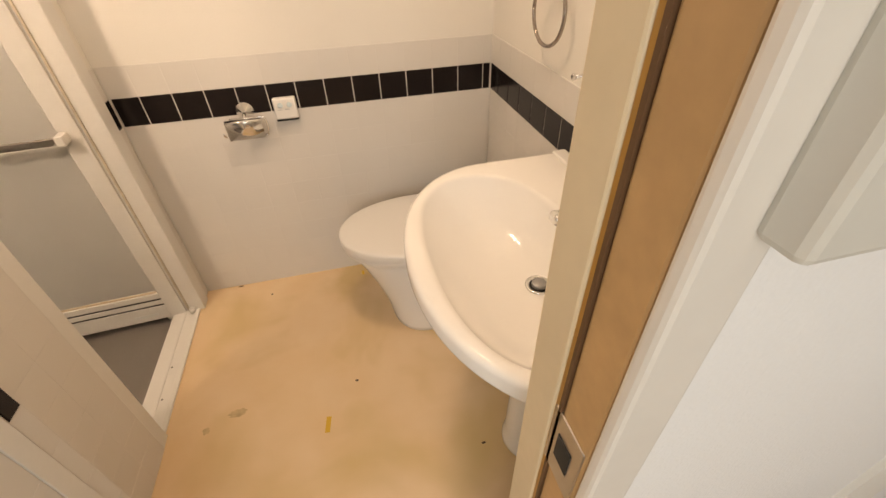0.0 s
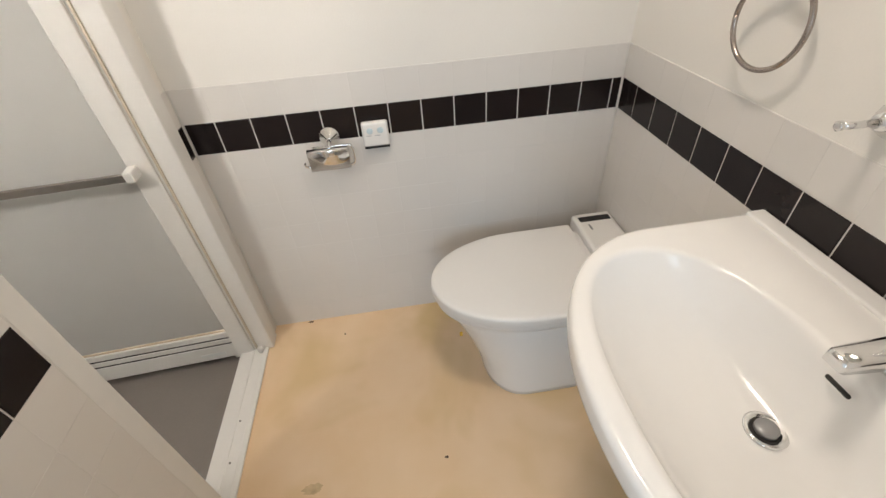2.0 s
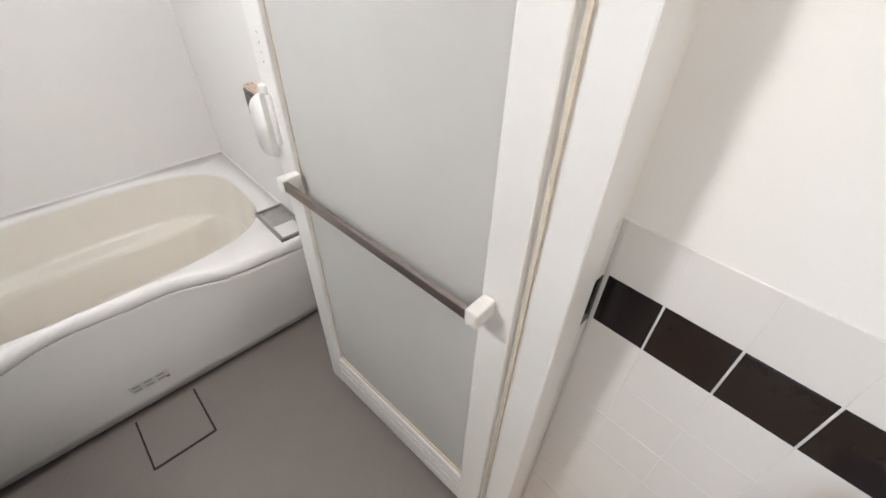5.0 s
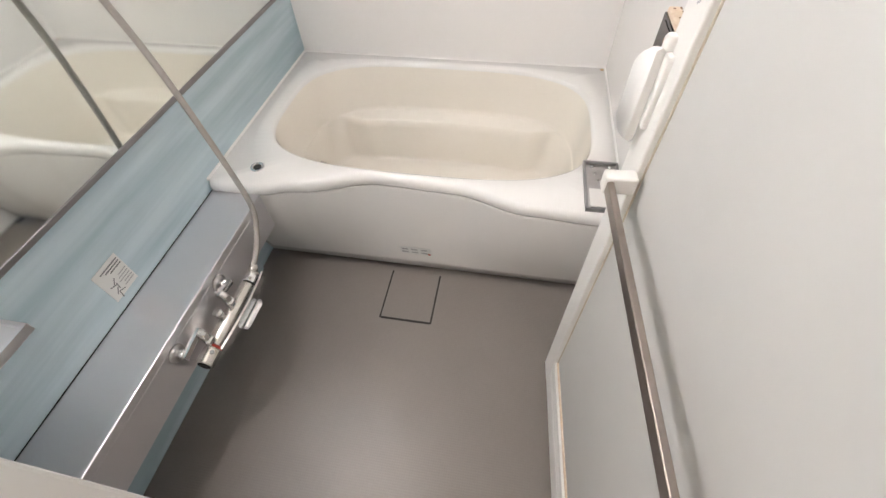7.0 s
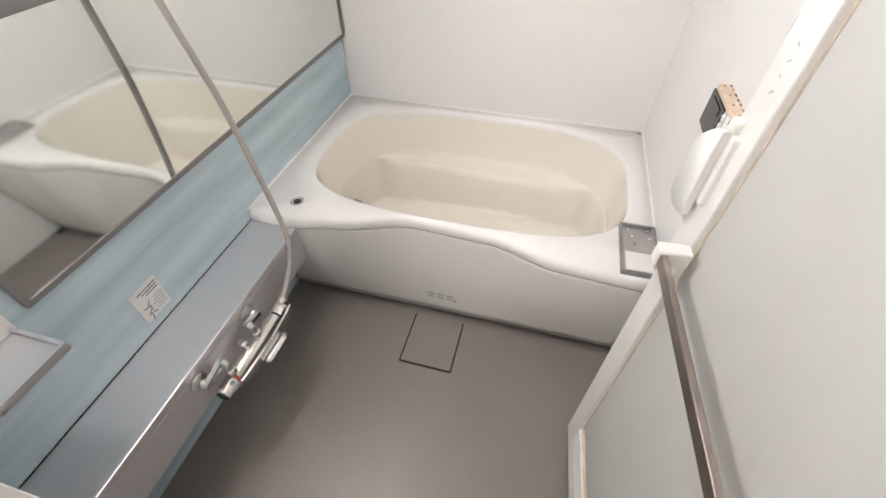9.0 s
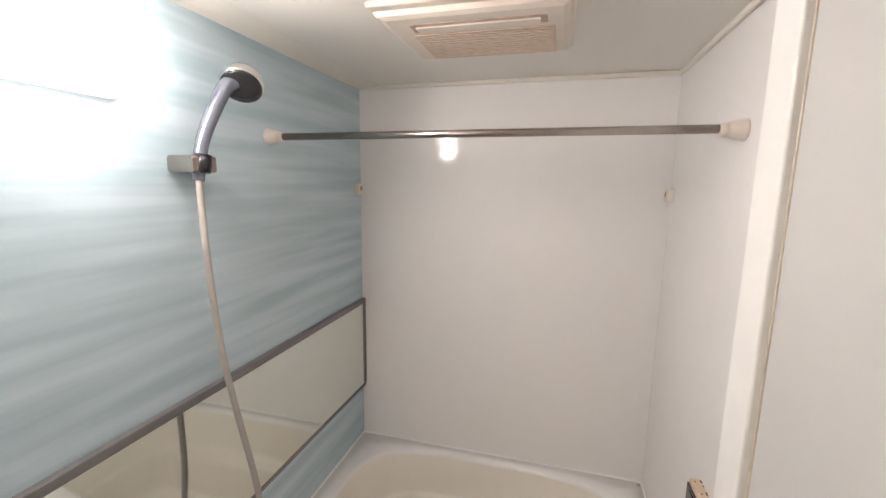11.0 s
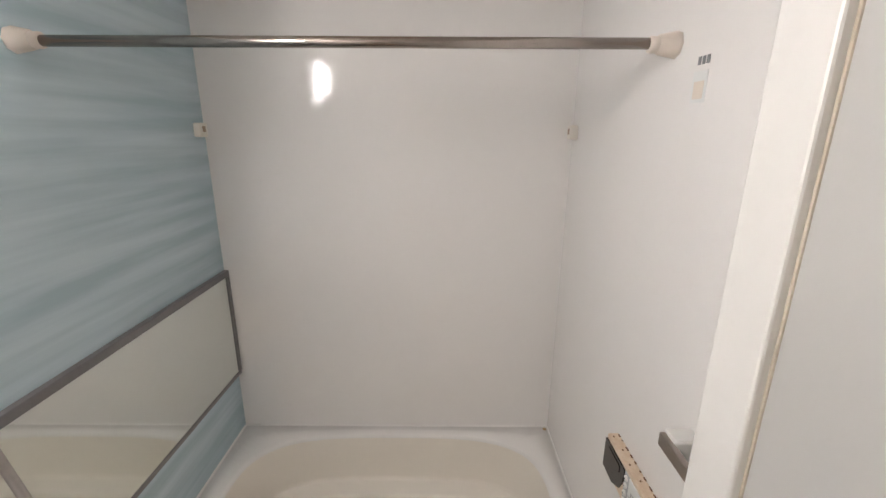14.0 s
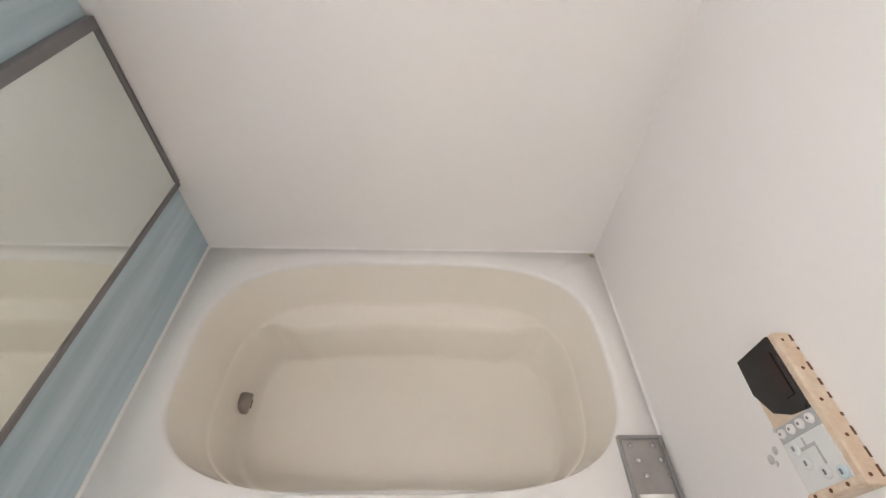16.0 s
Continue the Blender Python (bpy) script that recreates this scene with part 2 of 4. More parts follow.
def boxes(*dims, bevel=0.0):
    bm = bmesh.new()
    for d in dims:
        add_box(bm, *d)
    return finish(bm, bevel, 1)


def loft(rings, close_ends=(True, True)):
    """A smooth skin through rings of equally many points."""
    bm = bmesh.new()
    vs = [[bm.verts.new(p) for p in r] for r in rings]
    n = len(vs[0])
    for a, b in zip(vs, vs[1:]):
        for i in range(n):
            bm.faces.new((a[i], a[(i + 1) % n], b[(i + 1) % n], b[i]))
    finish(bm, smooth=True)
    if close_ends[0]:
        bm.faces.new(vs[0][::-1])
    if close_ends[1]:
        bm.faces.new(vs[-1])
    bmesh.ops.recalc_face_normals(bm, faces=bm.faces)
    return bm


def tube(points, radius, sides=14):
    """A round tube along points."""
    pts = [Vector(p) for p in points]
    rings, side = [], None
    for i, p in enumerate(pts):
        d = (pts[min(i + 1, len(pts) - 1)] - pts[max(i - 1, 0)]).normalized()
        side = (side or (Vector((0, 0, 1)) if abs(d.z) < 0.9 else Vector((1, 0, 0))))
        u = (side - d * side.dot(d)).normalized()
        side = u
        v = d.cross(u)
        r = radius(i / (len(pts) - 1)) if callable(radius) else radius
        rings.append([p + (u * math.cos(a) + v * math.sin(a)) * r for a in (2 * math.pi * k / sides for k in range(sides))])
    return loft(rings)


def lathe(profile, m=None, sides=32):
    """Turned shape: profile of (radius, height) about its own z, then moved by m."""
    rings = [[(r * math.cos(2 * math.pi * k / sides), r * math.sin(2 * math.pi * k / sides), h) for k in range(sides)] for r, h in profile]
    bm = loft(rings)
    if m:
        bmesh.ops.transform(bm, matrix=m, verts=bm.verts)
    return bm


def smooth_line(points, n=12):
    """Catmull-Rom through points."""
    p = [Vector(q) for q in points]
    p = [2 * p[0] - p[1]] + p + [2 * p[-1] - p[-2]]
    out = []
    for i in range(1, len(p) - 2):
        for k in range(n):
            t = k / n
            out.append(0.5 * ((2 * p[i]) + (p[i + 1] - p[i - 1]) * t + (2 * p[i - 1] - 5 * p[i] + 4 * p[i + 1] - p[i + 2]) * t ** 2
                              + (3 * p[i] - p[i - 1] - 3 * p[i + 1] + p[i + 2]) * t ** 3))
    return out + [p[-2]]


def outline(inside, cx, cy, n=96):
    """The outline of a plan shape as seen from its middle."""
    pts = []
    for k in range(n):
        a = 2 * math.pi * k / n
        lo, hi = 0.0, 3.0
        for _ in range(30):
            r = (lo + hi) / 2
            if inside(cx + r * math.cos(a), cy + r * math.sin(a)):
                lo = r
            else:
                hi = r
        pts.append((cx + lo * math.cos(a), cy + lo * math.sin(a)))
    return pts


def superellipse(cx, cy, a, b, e):
    return lambda x, y: abs((x - cx) / a) ** e + abs((y - cy) / b) ** e < 1


def inset(pts, cx, cy, d):
    out = []
    for x, y in pts:
        r = math.hypot(x - cx, y - cy)
        s = (r - d) / r
        out.append((cx + (x - cx) * s, cy + (y - cy) * s))
    return out


def mesh_object(name, bm, mat):
    me = bpy.data.meshes.new(name)
    bm.to_mesh(me)
    bm.free()
    me.materials.append(mat)
    return new(name, me)


def part(name, bm, mat, parent, label=""):
    ob = mesh_object(name, bm, mat)
    ob.parent = parent
    return tagged(ob, label)


def structure(name, bm, mat, label):
    return tagged(mesh_object(name, bm, mat), label, kind="structure")


def thing(name, label, category, group="", m=None):
    ob = new(name)
    ob.empty_display_size = 0.05
    if m:
        ob.matrix_world = m
    return tagged(ob, label, category, group)


def flat(ob):
    """Plain facets, for prisms and bent plates."""
    for f in ob.data.polygons:
        f.use_smooth = False
    return ob


def moved(bm, m):
    bmesh.ops.transform(bm, matrix=m, verts=bm.verts)
    return bm


# ---- plan of the place ----
XR = 1.232                      # toilet room: right wall
XL = -0.088                     # toilet room: left wall, with the bath's door
YF = -1.385                     # toilet room: inner face of the entrance wall
BX, BL, BR = -1.825, -1.228, -0.02   # bath: far, blue and white side walls
BF = -0.235                     # bath: inner face of the door wall
BZ, BH = -0.04, 1.970           # bath: floor and ceiling
ROOM_H = 2.2
BAND0, BAND1, TILE_TOP = 0.777, 0.873, 0.970

# ---- toilet room: the large structure ----
floor = structure("floor", box(XL - 0.02, XR + 0.1, -1.49, 0.1, -0.12, 0.0), VINYL, "tan sheet vinyl floor, yellowed and stained")
wall_back = structure("wall_back", box(XL - 0.05, XR + 0.1, 0.004, 0.1, -0.04, ROOM_H), CREAM, "cream papered wall above pale tiles with a black tile band")
wall_right = structure("wall_right", box(XR + 0.004, XR + 0.1, YF - 0.12, 0.004, -0.04, ROOM_H), CREAM, "cream papered wall above pale tiles behind the basin")
wall_left = structure("wall_left", boxes((-0.170, XL - 0.004, -1.5, -0.745, -0.04, ROOM_H), (-0.170, XL - 0.004, -0.0465, 0.004, -0.04, ROOM_H),
                                         (-0.170, XL - 0.004, -0.745, -0.0465, 1.985, ROOM_H)), CREAM, "cream papered wall round the bath door")
ceiling = structure("ceiling", box(XL - 0.07, XR + 0.1, -3.1, 0.1, ROOM_H, ROOM_H + 0.08), CREAM, "cream papered ceiling of the toilet room")
nib = structure("wall_entrance_left", box(XL - 0.004, 0.124, -1.50, -1.13, -0.04, ROOM_H), HALLWHITE, "white wall end beside the entrance")
wall_entrance = structure("wall_entrance", boxes((0.795, 2.0, -1.497, YF, -0.04, ROOM_H), (0.124, 0.795, -1.497, YF, 2.02, ROOM_H)), HALLWHITE,
                          "white papered wall beside the entrance")

# ---- hall behind the entrance, closed with assumed plain walls ----
structure("wall_hall_left", box(-0.55, -0.45, -3.1, -1.4, -0.04, ROOM_H), HALLWHITE, "white papered hall wall")
structure("wall_hall_end", box(-0.55, XL - 0.17, -1.5, -1.4, -0.04, ROOM_H), HALLWHITE, "white papered hall wall")
structure("wall_hall_right", box(2.0, 2.1, -3.1, -1.4, -0.04, ROOM_H), HALLWHITE, "white papered hall wall")
# Opening assumed for the bluish daylight; it is never in view.
structure("wall_hall_back", boxes((-0.55, -0.35, -3.1, -3.0, -0.04, ROOM_H), (0.75, 2.1, -3.1, -3.0, -0.04, ROOM_H), (-0.35, 0.75, -3.1, -3.0, -0.04, 0.8),
                                  (-0.35, 0.75, -3.1, -3.0, 2.0, ROOM_H)), HALLWHITE, "unseen white hall wall with an assumed opening for the daylight")
structure("floor_hall", box(-0.55, 2.1, -3.1, -1.49, -0.12, 0.0), WOOD, "wooden hall floor")
structure("ceiling_hall", boxes((-0.55, XL - 0.07, -3.1, -1.4, ROOM_H, ROOM_H + 0.08), (XR + 0.1, 2.1, -3.1, -1.4, ROOM_H, ROOM_H + 0.08)), HALLWHITE, "white hall ceiling")

# ---- bath: the large structure ----
bath_floor = structure("floor_bath", finish(boxes((-1.098, -0.128, BL - 0.08, BR + 0.02, -0.12, BZ), (BX - 0.08, -1.098, BL - 0.08, BR + 0.02, -0.12, BZ - 0.030))), BATHFLOOR, "grey textured waterproof bath floor with a sunk channel along the tub")
structure("wall_bath_far", box(BX - 0.08, BX, BL - 0.08, BR + 0.024, BZ, BH), BATHWHITE, "glossy white bath panel wall behind the tub")
structure("wall_bath_blue", box(BX, BF, BL - 0.08, BL, BZ, BH), BLUE, "pale blue streaked laminate bath wall")
structure("wall_bath_right", box(BX, BF, BR, BR + 0.024, BZ, BH), BATHWHITE, "glossy white bath panel side wall")
structure("wall_bath_door", boxes((BF, -0.172, BL - 0.08, -0.745, BZ, BH), (BF, -0.172, -0.03, BR + 0.024, BZ, BH), (BF, -0.172, -0.745, -0.03, 1.95, BH)),
          BATHWHITE, "white bath wall round the door")
structure("ceiling_bath", box(BX - 0.08, -0.172, BL - 0.08, BR + 0.024, BH, BH + 0.06), CEILWHITE, "off-white bath ceiling panel")
structure("trim", boxes((BX, BX + 0.014, BL, BR, BH - 0.016, BH), (BX + 0.014, BF, BR - 0.014, BR, BH - 0.016, BH), bevel=0.003), TRIM, "cream cornice strip under the bath ceiling")
cove = [(0.0, -0.015), (0.010, -0.0155), (0.030, -0.0125), (0.060, -0.006), (0.090, -0.0005), (0.095, 0.004), (0.0, 0.004)]
flat(structure("trim_cove", loft([[(x, BL + u, BH + v) for u, v in cove] for x in (BX + 0.014, BF)]), TRIM, "wide shallow cream cove under the bath ceiling"))

# ---- bath door: frame and leaf ----
door_frame = tagged(new("door_frame"), "white painted bath door frame with a low sill", kind="structure")
part("hinge_casing", box(BF - 0.004, -0.081, -0.112, -0.046, -0.03, 1.985, 0.004), PAINT, door_frame)
part("latch_casing", box(BF - 0.004, -0.091, -0.748, -0.70, -0.03, 1.985, 0.004), PAINT, door_frame)
part("head_casing", box(BF - 0.003, -0.077, -0.7, -0.112, 1.935, 1.985, 0.003), PAINT, door_frame)
part("sill", boxes((-0.205, -0.100, -0.70, -0.112, -0.05, 0.006), (-0.165, -0.150, -0.70, -0.112, 0.0, 0.009), (-0.118, -0.098, -0.70, -0.112, 0.0, 0.009), bevel=0.002), PAINT, door_frame)
part("gasket", box(-0.144, -0.138, -0.117, -0.110, 0.0, 1.93), GASKET, door_frame, "aged brown rubber gasket")
part("pivot", lathe([(0.013, 0), (0.013, 0.018), (0.008, 0.024)], pose(-0.125, -0.125, 0.004), 14), PAINT, door_frame)
for py in (-0.42, -0.56):
    part("screw", lathe([(0.003, 0), (0.003, 0.002)], pose(-0.140, py, 0.0085), 8), DARK, door_frame)

LEAF = 0.648
leaf = thing("bath_door", "white framed bath door with a frosted panel, standing open", "door", m=pose(-0.152, -0.122, 0.0, 0, 0, 183.4))
part("hinge_stile", box(0.0, 0.062, -0.03, 0.0, 0.0, 1.905, 0.003), PAINT, leaf)
free_stile = part("latch_stile", box(LEAF - 0.062, LEAF, -0.03, 0.0, 0.0, 1.905, 0.003), PAINT, leaf)
part("top_rail", box(0.062, LEAF - 0.062, -0.029, -0.001, 1.842, 1.905, 0.003), PAINT, leaf)
bottom = part("bottom_rail", boxes((0.062, LEAF - 0.062, -0.029, -0.001, 0.0, 0.070), (0.062, LEAF - 0.062, -0.029, -0.001, 0.079, 0.100),
                                   (0.062, LEAF - 0.062, -0.029, -0.001, 0.109, 0.135), (0.062, LEAF - 0.062, -0.024, -0.010, 0.06, 0.12), bevel=0.0015), PAINT, leaf, "white louvred bottom rail")
for gz in (0.070, 0.100):
    part("vent_slot", box(0.064, LEAF - 0.064, -0.0102, -0.004, gz + 0.0005, gz + 0.0085), DARK, bottom, "dark vent slot")
part("label_plate", box(0.10, 0.19, -0.001, 0.0005, 0.022, 0.036), STICKER, bottom)
part("frosted_panel", box(0.062, LEAF - 0.062, -0.018, -0.012, 0.135, 1.842), FROST, leaf, "frosted translucent plastic panel")
# The tan of these strips paints the soft shading along the panel's edges.
part("glazing_bead", boxes((0.062, 0.065, -0.014, -0.010, 0.135, 1.842), (LEAF - 0.0655, LEAF - 0.0625, -0.014, -0.010, 0.135, 1.842)), GASKET, leaf, "glazing bead, tan for the soft shading beside the panel")
part("mould_line", boxes((0.066, LEAF - 0.066, -0.013, -0.008, 0.135, 0.143)), RUSTY, leaf, "mould-stained sealant line")
bar = part("towel_bar", box(0.05, LEAF - 0.075, 0.034, 0.044, 0.80, 0.822, 0.002), BARBROWN, leaf, "brushed steel towel bar")
for bx in (0.045, LEAF - 0.072):
    part("bracket", box(bx - 0.012, bx + 0.012, 0.0, 0.047, 0.796, 0.827, 0.004, 3), PAINT, bar, "white plastic bracket")
latch = part("latch_housing", box(LEAF - 0.034, LEAF - 0.008, -0.045, 0.008, 0.876, 0.982, 0.004), PAINT, leaf)
part("lever", loft([[(LEAF - 0.022 + 0.036 * u, 0.014 + 0.012 * u + w, 0.918 - 0.008 * u + 0.070 * (1 - 0.6 * u ** 3) ** 0.5 * v) for v, w in ((-1, 0.0), (-0.94, -0.005), (0.94, -0.005), (1, 0.0), (0.94, 0.006), (-0.94, 0.006))]
                    for u in (0, 0.1, 0.3, 0.5, 0.7, 0.85, 0.95, 1.0)]), PAINT, latch, "white plastic lever plate")
part("spindle", lathe([(0.007, 0), (0.009, 0.003), (0.009, 0.016), (0.007, 0.020)], pose(LEAF - 0.012, 0.004, 0.980), 18), PAINT, latch)
part("socket_hole", lathe([(0.0075, 0), (0.0070, 0.0012)], pose(LEAF - 0.003, 0.004, 0.989, 0, 90, 0), 14), VENTGRILL, latch, "brown lock hole")
for k in range(4):
    part("writing", moved(box(-0.005 + 0.002 * (k % 2), 0.004, 0.0, 0.0005, -0.0012, 0.0012), pose(LEAF - 0.034, 0.0, 1.045 + 0.017 * k, 0, 35 - 50 * (k % 2), 0)), FAINT, free_stile, "faded marks")

# ---- entrance doorway ----
entrance = tagged(new("entrance_frame"), "cream door jamb of the entrance", kind="structure")
part("jamb", box(0.788, 0.83, -1.4295, YF + 0.004, 0.0, 2.02, 0.003), JAMB, entrance)
part("edge_strip", box(0.7895, 0.83, -1.436, -1.4297, 0.0, 2.02, 0.001), HONEY, entrance, "amber wooden edge strip")
part("outer_jamb", box(0.788, 0.83, -1.4985, -1.485, 0.0, 2.02, 0.004), OUTERJAMB, entrance, "pale outer jamb")
# Solid strip whose dark brown stands in for the shade in the groove.
part("groove", box(0.7885, 0.83, -1.4405, -1.4362, 0.0, 2.02), GROOVEFILL, entrance)
sliding = thing("sliding_door", "orange wooden sliding door standing open in its pocket", "door")
part("door_edge", box(0.790, 1.45, -1.4845, -1.441, 0.004, 2.01, 0.003), WOOD, sliding)
lock = part("latch_plate", box(0.7885, 0.792, -1.48, -1.432, 0.885, 0.975, 0.001), BRUSHED, sliding, "steel latch plate")
part("keyhole", box(0.7875, 0.7895, -1.468, -1.446, 0.915, 0.95), DARK, lock)
switch = thing("wall_switch", "white plastic wall box beside the entrance", "switch")
part("housing", box(0.812, 0.92, -1.522, -1.497, 1.20, 1.34, 0.005), BOXGREY, switch)
part("rocker", box(0.835, 0.897, -1.526, -1.521, 1.225, 1.315, 0.003), LIDWHITE, switch)

# ---- toilet ----
def d_shape(cx, cy, a, b, back, e=2.0):
    return lambda x, y: (abs((x - cx) / a) ** e + abs((y - cy) / b) ** e < 1) if x < cx else (abs(y - cy) < b and x < back)


TY = -0.312
toilet = thing("toilet", "white washlet toilet with a closed lid", "toilet")
low = outline(d_shape(0.86, TY, 0.145, 0.18, 1.225, 2.4), 0.97, TY)
mid = outline(d_shape(0.86, TY, 0.275, 0.188, 1.225), 0.97, TY)
rings = []
for z, s in ((0.0, 0.0), (0.02, 0.02), (0.10, 0.16), (0.2, 0.45), (0.29, 0.78), (0.335, 0.97), (0.35, 0.97)):
    rings.append([(a[0] + (b[0] - a[0]) * s, a[1] + (b[1] - a[1]) * s, z) for a, b in zip(low, mid)])
part("bowl", loft(rings), CERAMIC, toilet, "white ceramic bowl")
top = outline(d_shape(0.87, TY, 0.313, 0.205, 1.078, 2.05), 0.92, TY)
part("seat", loft([[(x, y, z) for x, y in inset(top, 0.92, TY, d)] for z, d in ((0.348, 0.020), (0.352, 0.010), (0.374, 0.008), (0.378, 0.014))]), LIDWHITE, toilet)
part("lid", loft([[(x, y, z) for x, y in inset(top, 0.92, TY, d)] for z, d in
                  ((0.3795, 0.006), (0.381, 0.001), (0.384, 0.0), (0.404, 0.0), (0.408, 0.001), (0.411, 0.004), (0.4128, 0.009), (0.4138, 0.017), (0.4155, 0.05), (0.417, 0.15))]), LIDWHITE, toilet, "white plastic lid")
unit = part("washlet_unit", box(1.09, 1.228, TY - 0.225, TY + 0.225, 0.28, 0.436, 0.012, 3), LIDWHITE, toilet)
part("hinge_block", box(1.07, 1.095, TY - 0.17, TY + 0.17, 0.35, 0.405, 0.006), LIDWHITE, toilet)
part("display_strip", box(1.105, 1.215, TY + 0.172, TY + 0.200, 0.4355, 0.4375, 0.0008), BLACKGLOSS, unit, "black display strip")
part("logo_mark", box(1.125, 1.131, TY + 0.125, TY + 0.155, 0.4358, 0.4368), INK, unit)
part("water_hose", tube(smooth_line([(1.10, TY - 0.215, 0.32), (1.06, TY - 0.232, 0.25), (1.06, TY - 0.235, 0.14), (1.12, TY - 0.235, 0.07), (1.215, TY - 0.235, 0.10)]), 0.006), PANGREY, toilet, "grey water hose")
part("stop_valve", lathe([(0.016, 0), (0.016, 0.03), (0.008, 0.034)], pose(1.229, TY - 0.235, 0.10, 0, -90, 0), 16), CHROME, toilet)
part("yellow_mark", box(0.618, 0.626, TY - 0.155, TY - 0.150, 0.335, 0.348), TAPE, toilet, "small yellow glue mark")

# ---- basin ----
BY = -1.0
basin = thing("washbasin", "white ceramic pedestal washbasin on the tiled wall", "washbasin")
rim = outline(d_shape(0.985, BY, 0.265, 0.365, XR - 0.001, 2.1), 1.0, BY)
bowl = outline(superellipse(0.924, BY, 0.158, 0.298, 2.3), 1.0, BY)
def basin_ring(pts, z):
    return [(x, y, z) for x, y in pts]
DX, DY = 1.005, BY
def toward(pts, s):
    return [(DX + (x - DX) * s, DY + (y - DY) * s) for x, y in pts]
part("bowl", loft([basin_ring(toward(rim, 0.30), 0.60), basin_ring(toward(rim, 0.62), 0.655), basin_ring(inset(rim, 1.0, BY, 0.045), 0.725), basin_ring(inset(rim, 1.0, BY, 0.012), 0.745),
                   basin_ring(rim, 0.758), basin_ring(rim, 0.762), basin_ring(rim, 0.784), basin_ring(inset(rim, 1.0, BY, 0.002), 0.7905), basin_ring(inset(rim, 1.0, BY, 0.006), 0.7945),
                   basin_ring(inset(rim, 1.0, BY, 0.011), 0.796), basin_ring(inset(rim, 1.0, BY, 0.016), 0.7962), basin_ring(inset(bowl, 1.0, BY, -0.016), 0.7962), basin_ring(inset(bowl, 1.0, BY, -0.010), 0.7955),
                   basin_ring(inset(bowl, 1.0, BY, -0.004), 0.793), basin_ring(inset(bowl, 1.0, BY, 0.001), 0.788), basin_ring(inset(bowl, 1.0, BY, 0.005), 0.780),
                   basin_ring(toward(bowl, 0.90), 0.755), basin_ring(toward(bowl, 0.76), 0.715), basin_ring(toward(bowl, 0.55), 0.685), basin_ring(toward(bowl, 0.3), 0.672),
                   basin_ring(toward(bowl, 0.12), 0.668)]), CERAMIC, basin, "white ceramic oval bowl")
part("back_ledge", box(1.19, XR - 0.002, BY - 0.363, BY + 0.363, 0.785, 0.802, 0.005, 3), CERAMIC, basin)
part("pedestal", lathe([(0.088, 0), (0.086, 0.008), (0.080, 0.06), (0.076, 0.3), (0.085, 0.52), (0.11, 0.64)], pose(1.055, BY, 0.0), 40), CERAMIC, basin, "white ceramic pedestal")
waste = part("drain_ring", lathe([(0.030, 0), (0.031, 0.004), (0.026, 0.006), (0.022, 0.002)], pose(DX, DY, 0.667), 32), CHROME, basin, "chrome drain ring")
part("well", lathe([(0.0215, 0), (0.0215, 0.0025)], pose(DX, DY, 0.668), 28), DARK, waste, "dark drain gap")
part("plug", lathe([(0.0165, 0), (0.0168, 0.008), (0.015, 0.010), (0.004, 0.0104)], pose(DX, DY, 0.669), 28), PANGREY, waste, "grey plug")
part("overflow", moved(box(-0.019, 0.019, -0.0045, 0.0045, -0.003, 0.003, 0.0029), pose(1.066, BY, 0.770, 62, 0, 90)), DARK, basin, "dark overflow slot")
tap = thing("basin_tap", "chrome single lever mixer tap on the basin", "tap", m=pose(1.138, BY - 0.006, 0.796))
part("body", lathe([(0.027, 0), (0.027, 0.003), (0.024, 0.006), (0.0215, 0.071), (0.022, 0.0735)], None, 32), CHROME, tap)
part("spout", loft([[(-x, y * w, z + h * u) for y, u in ((-1, -1), (-1, 1), (-0.6, 1.25), (0.6, 1.25), (1, 1), (1, -1))] for x, w, z, h in
                    ((0.0, 0.018, 0.045, 0.014), (0.05, 0.017, 0.050, 0.012), (0.10, 0.0155, 0.053, 0.010), (0.125, 0.0145, 0.054, 0.009), (0.132, 0.012, 0.054, 0.006))]), CHROME, tap)
cap_plan = [(x * math.cos(0.663) - y * math.sin(0.663), x * math.sin(0.663) + y * math.cos(0.663)) for x, y in outline(superellipse(0, 0, 0.0235, 0.0235, 4.5), 0, 0, 56)]
lever = part("lever", loft([[(x * k, y * k, z) for x, y in cap_plan] for z, k in ((0.0740, 0.90), (0.0755, 0.97), (0.0780, 1.0), (0.1110, 1.0), (0.1150, 0.96), (0.1168, 0.88), (0.1175, 0.60))]), CHROME, tap, "square chrome lever cap")
part("lever_frame", moved(boxes((-0.0275, -0.0225, -0.020, 0.020, 0.078, 0.082), (-0.0275, -0.0225, -0.020, 0.020, 0.108, 0.112), (-0.0275, -0.0225, -0.020, -0.016, 0.082, 0.108), (-0.0275, -0.0225, 0.016, 0.020, 0.082, 0.108), bevel=0.0012), pose(0, 0, 0, 0, 0, 38)), CHROME, lever)
part("lever_mark", moved(box(-0.0245, -0.0230, -0.007, 0.007, 0.093, 0.098, 0.0005), pose(0, 0, 0, 0, 0, 38)), FAINT, lever)

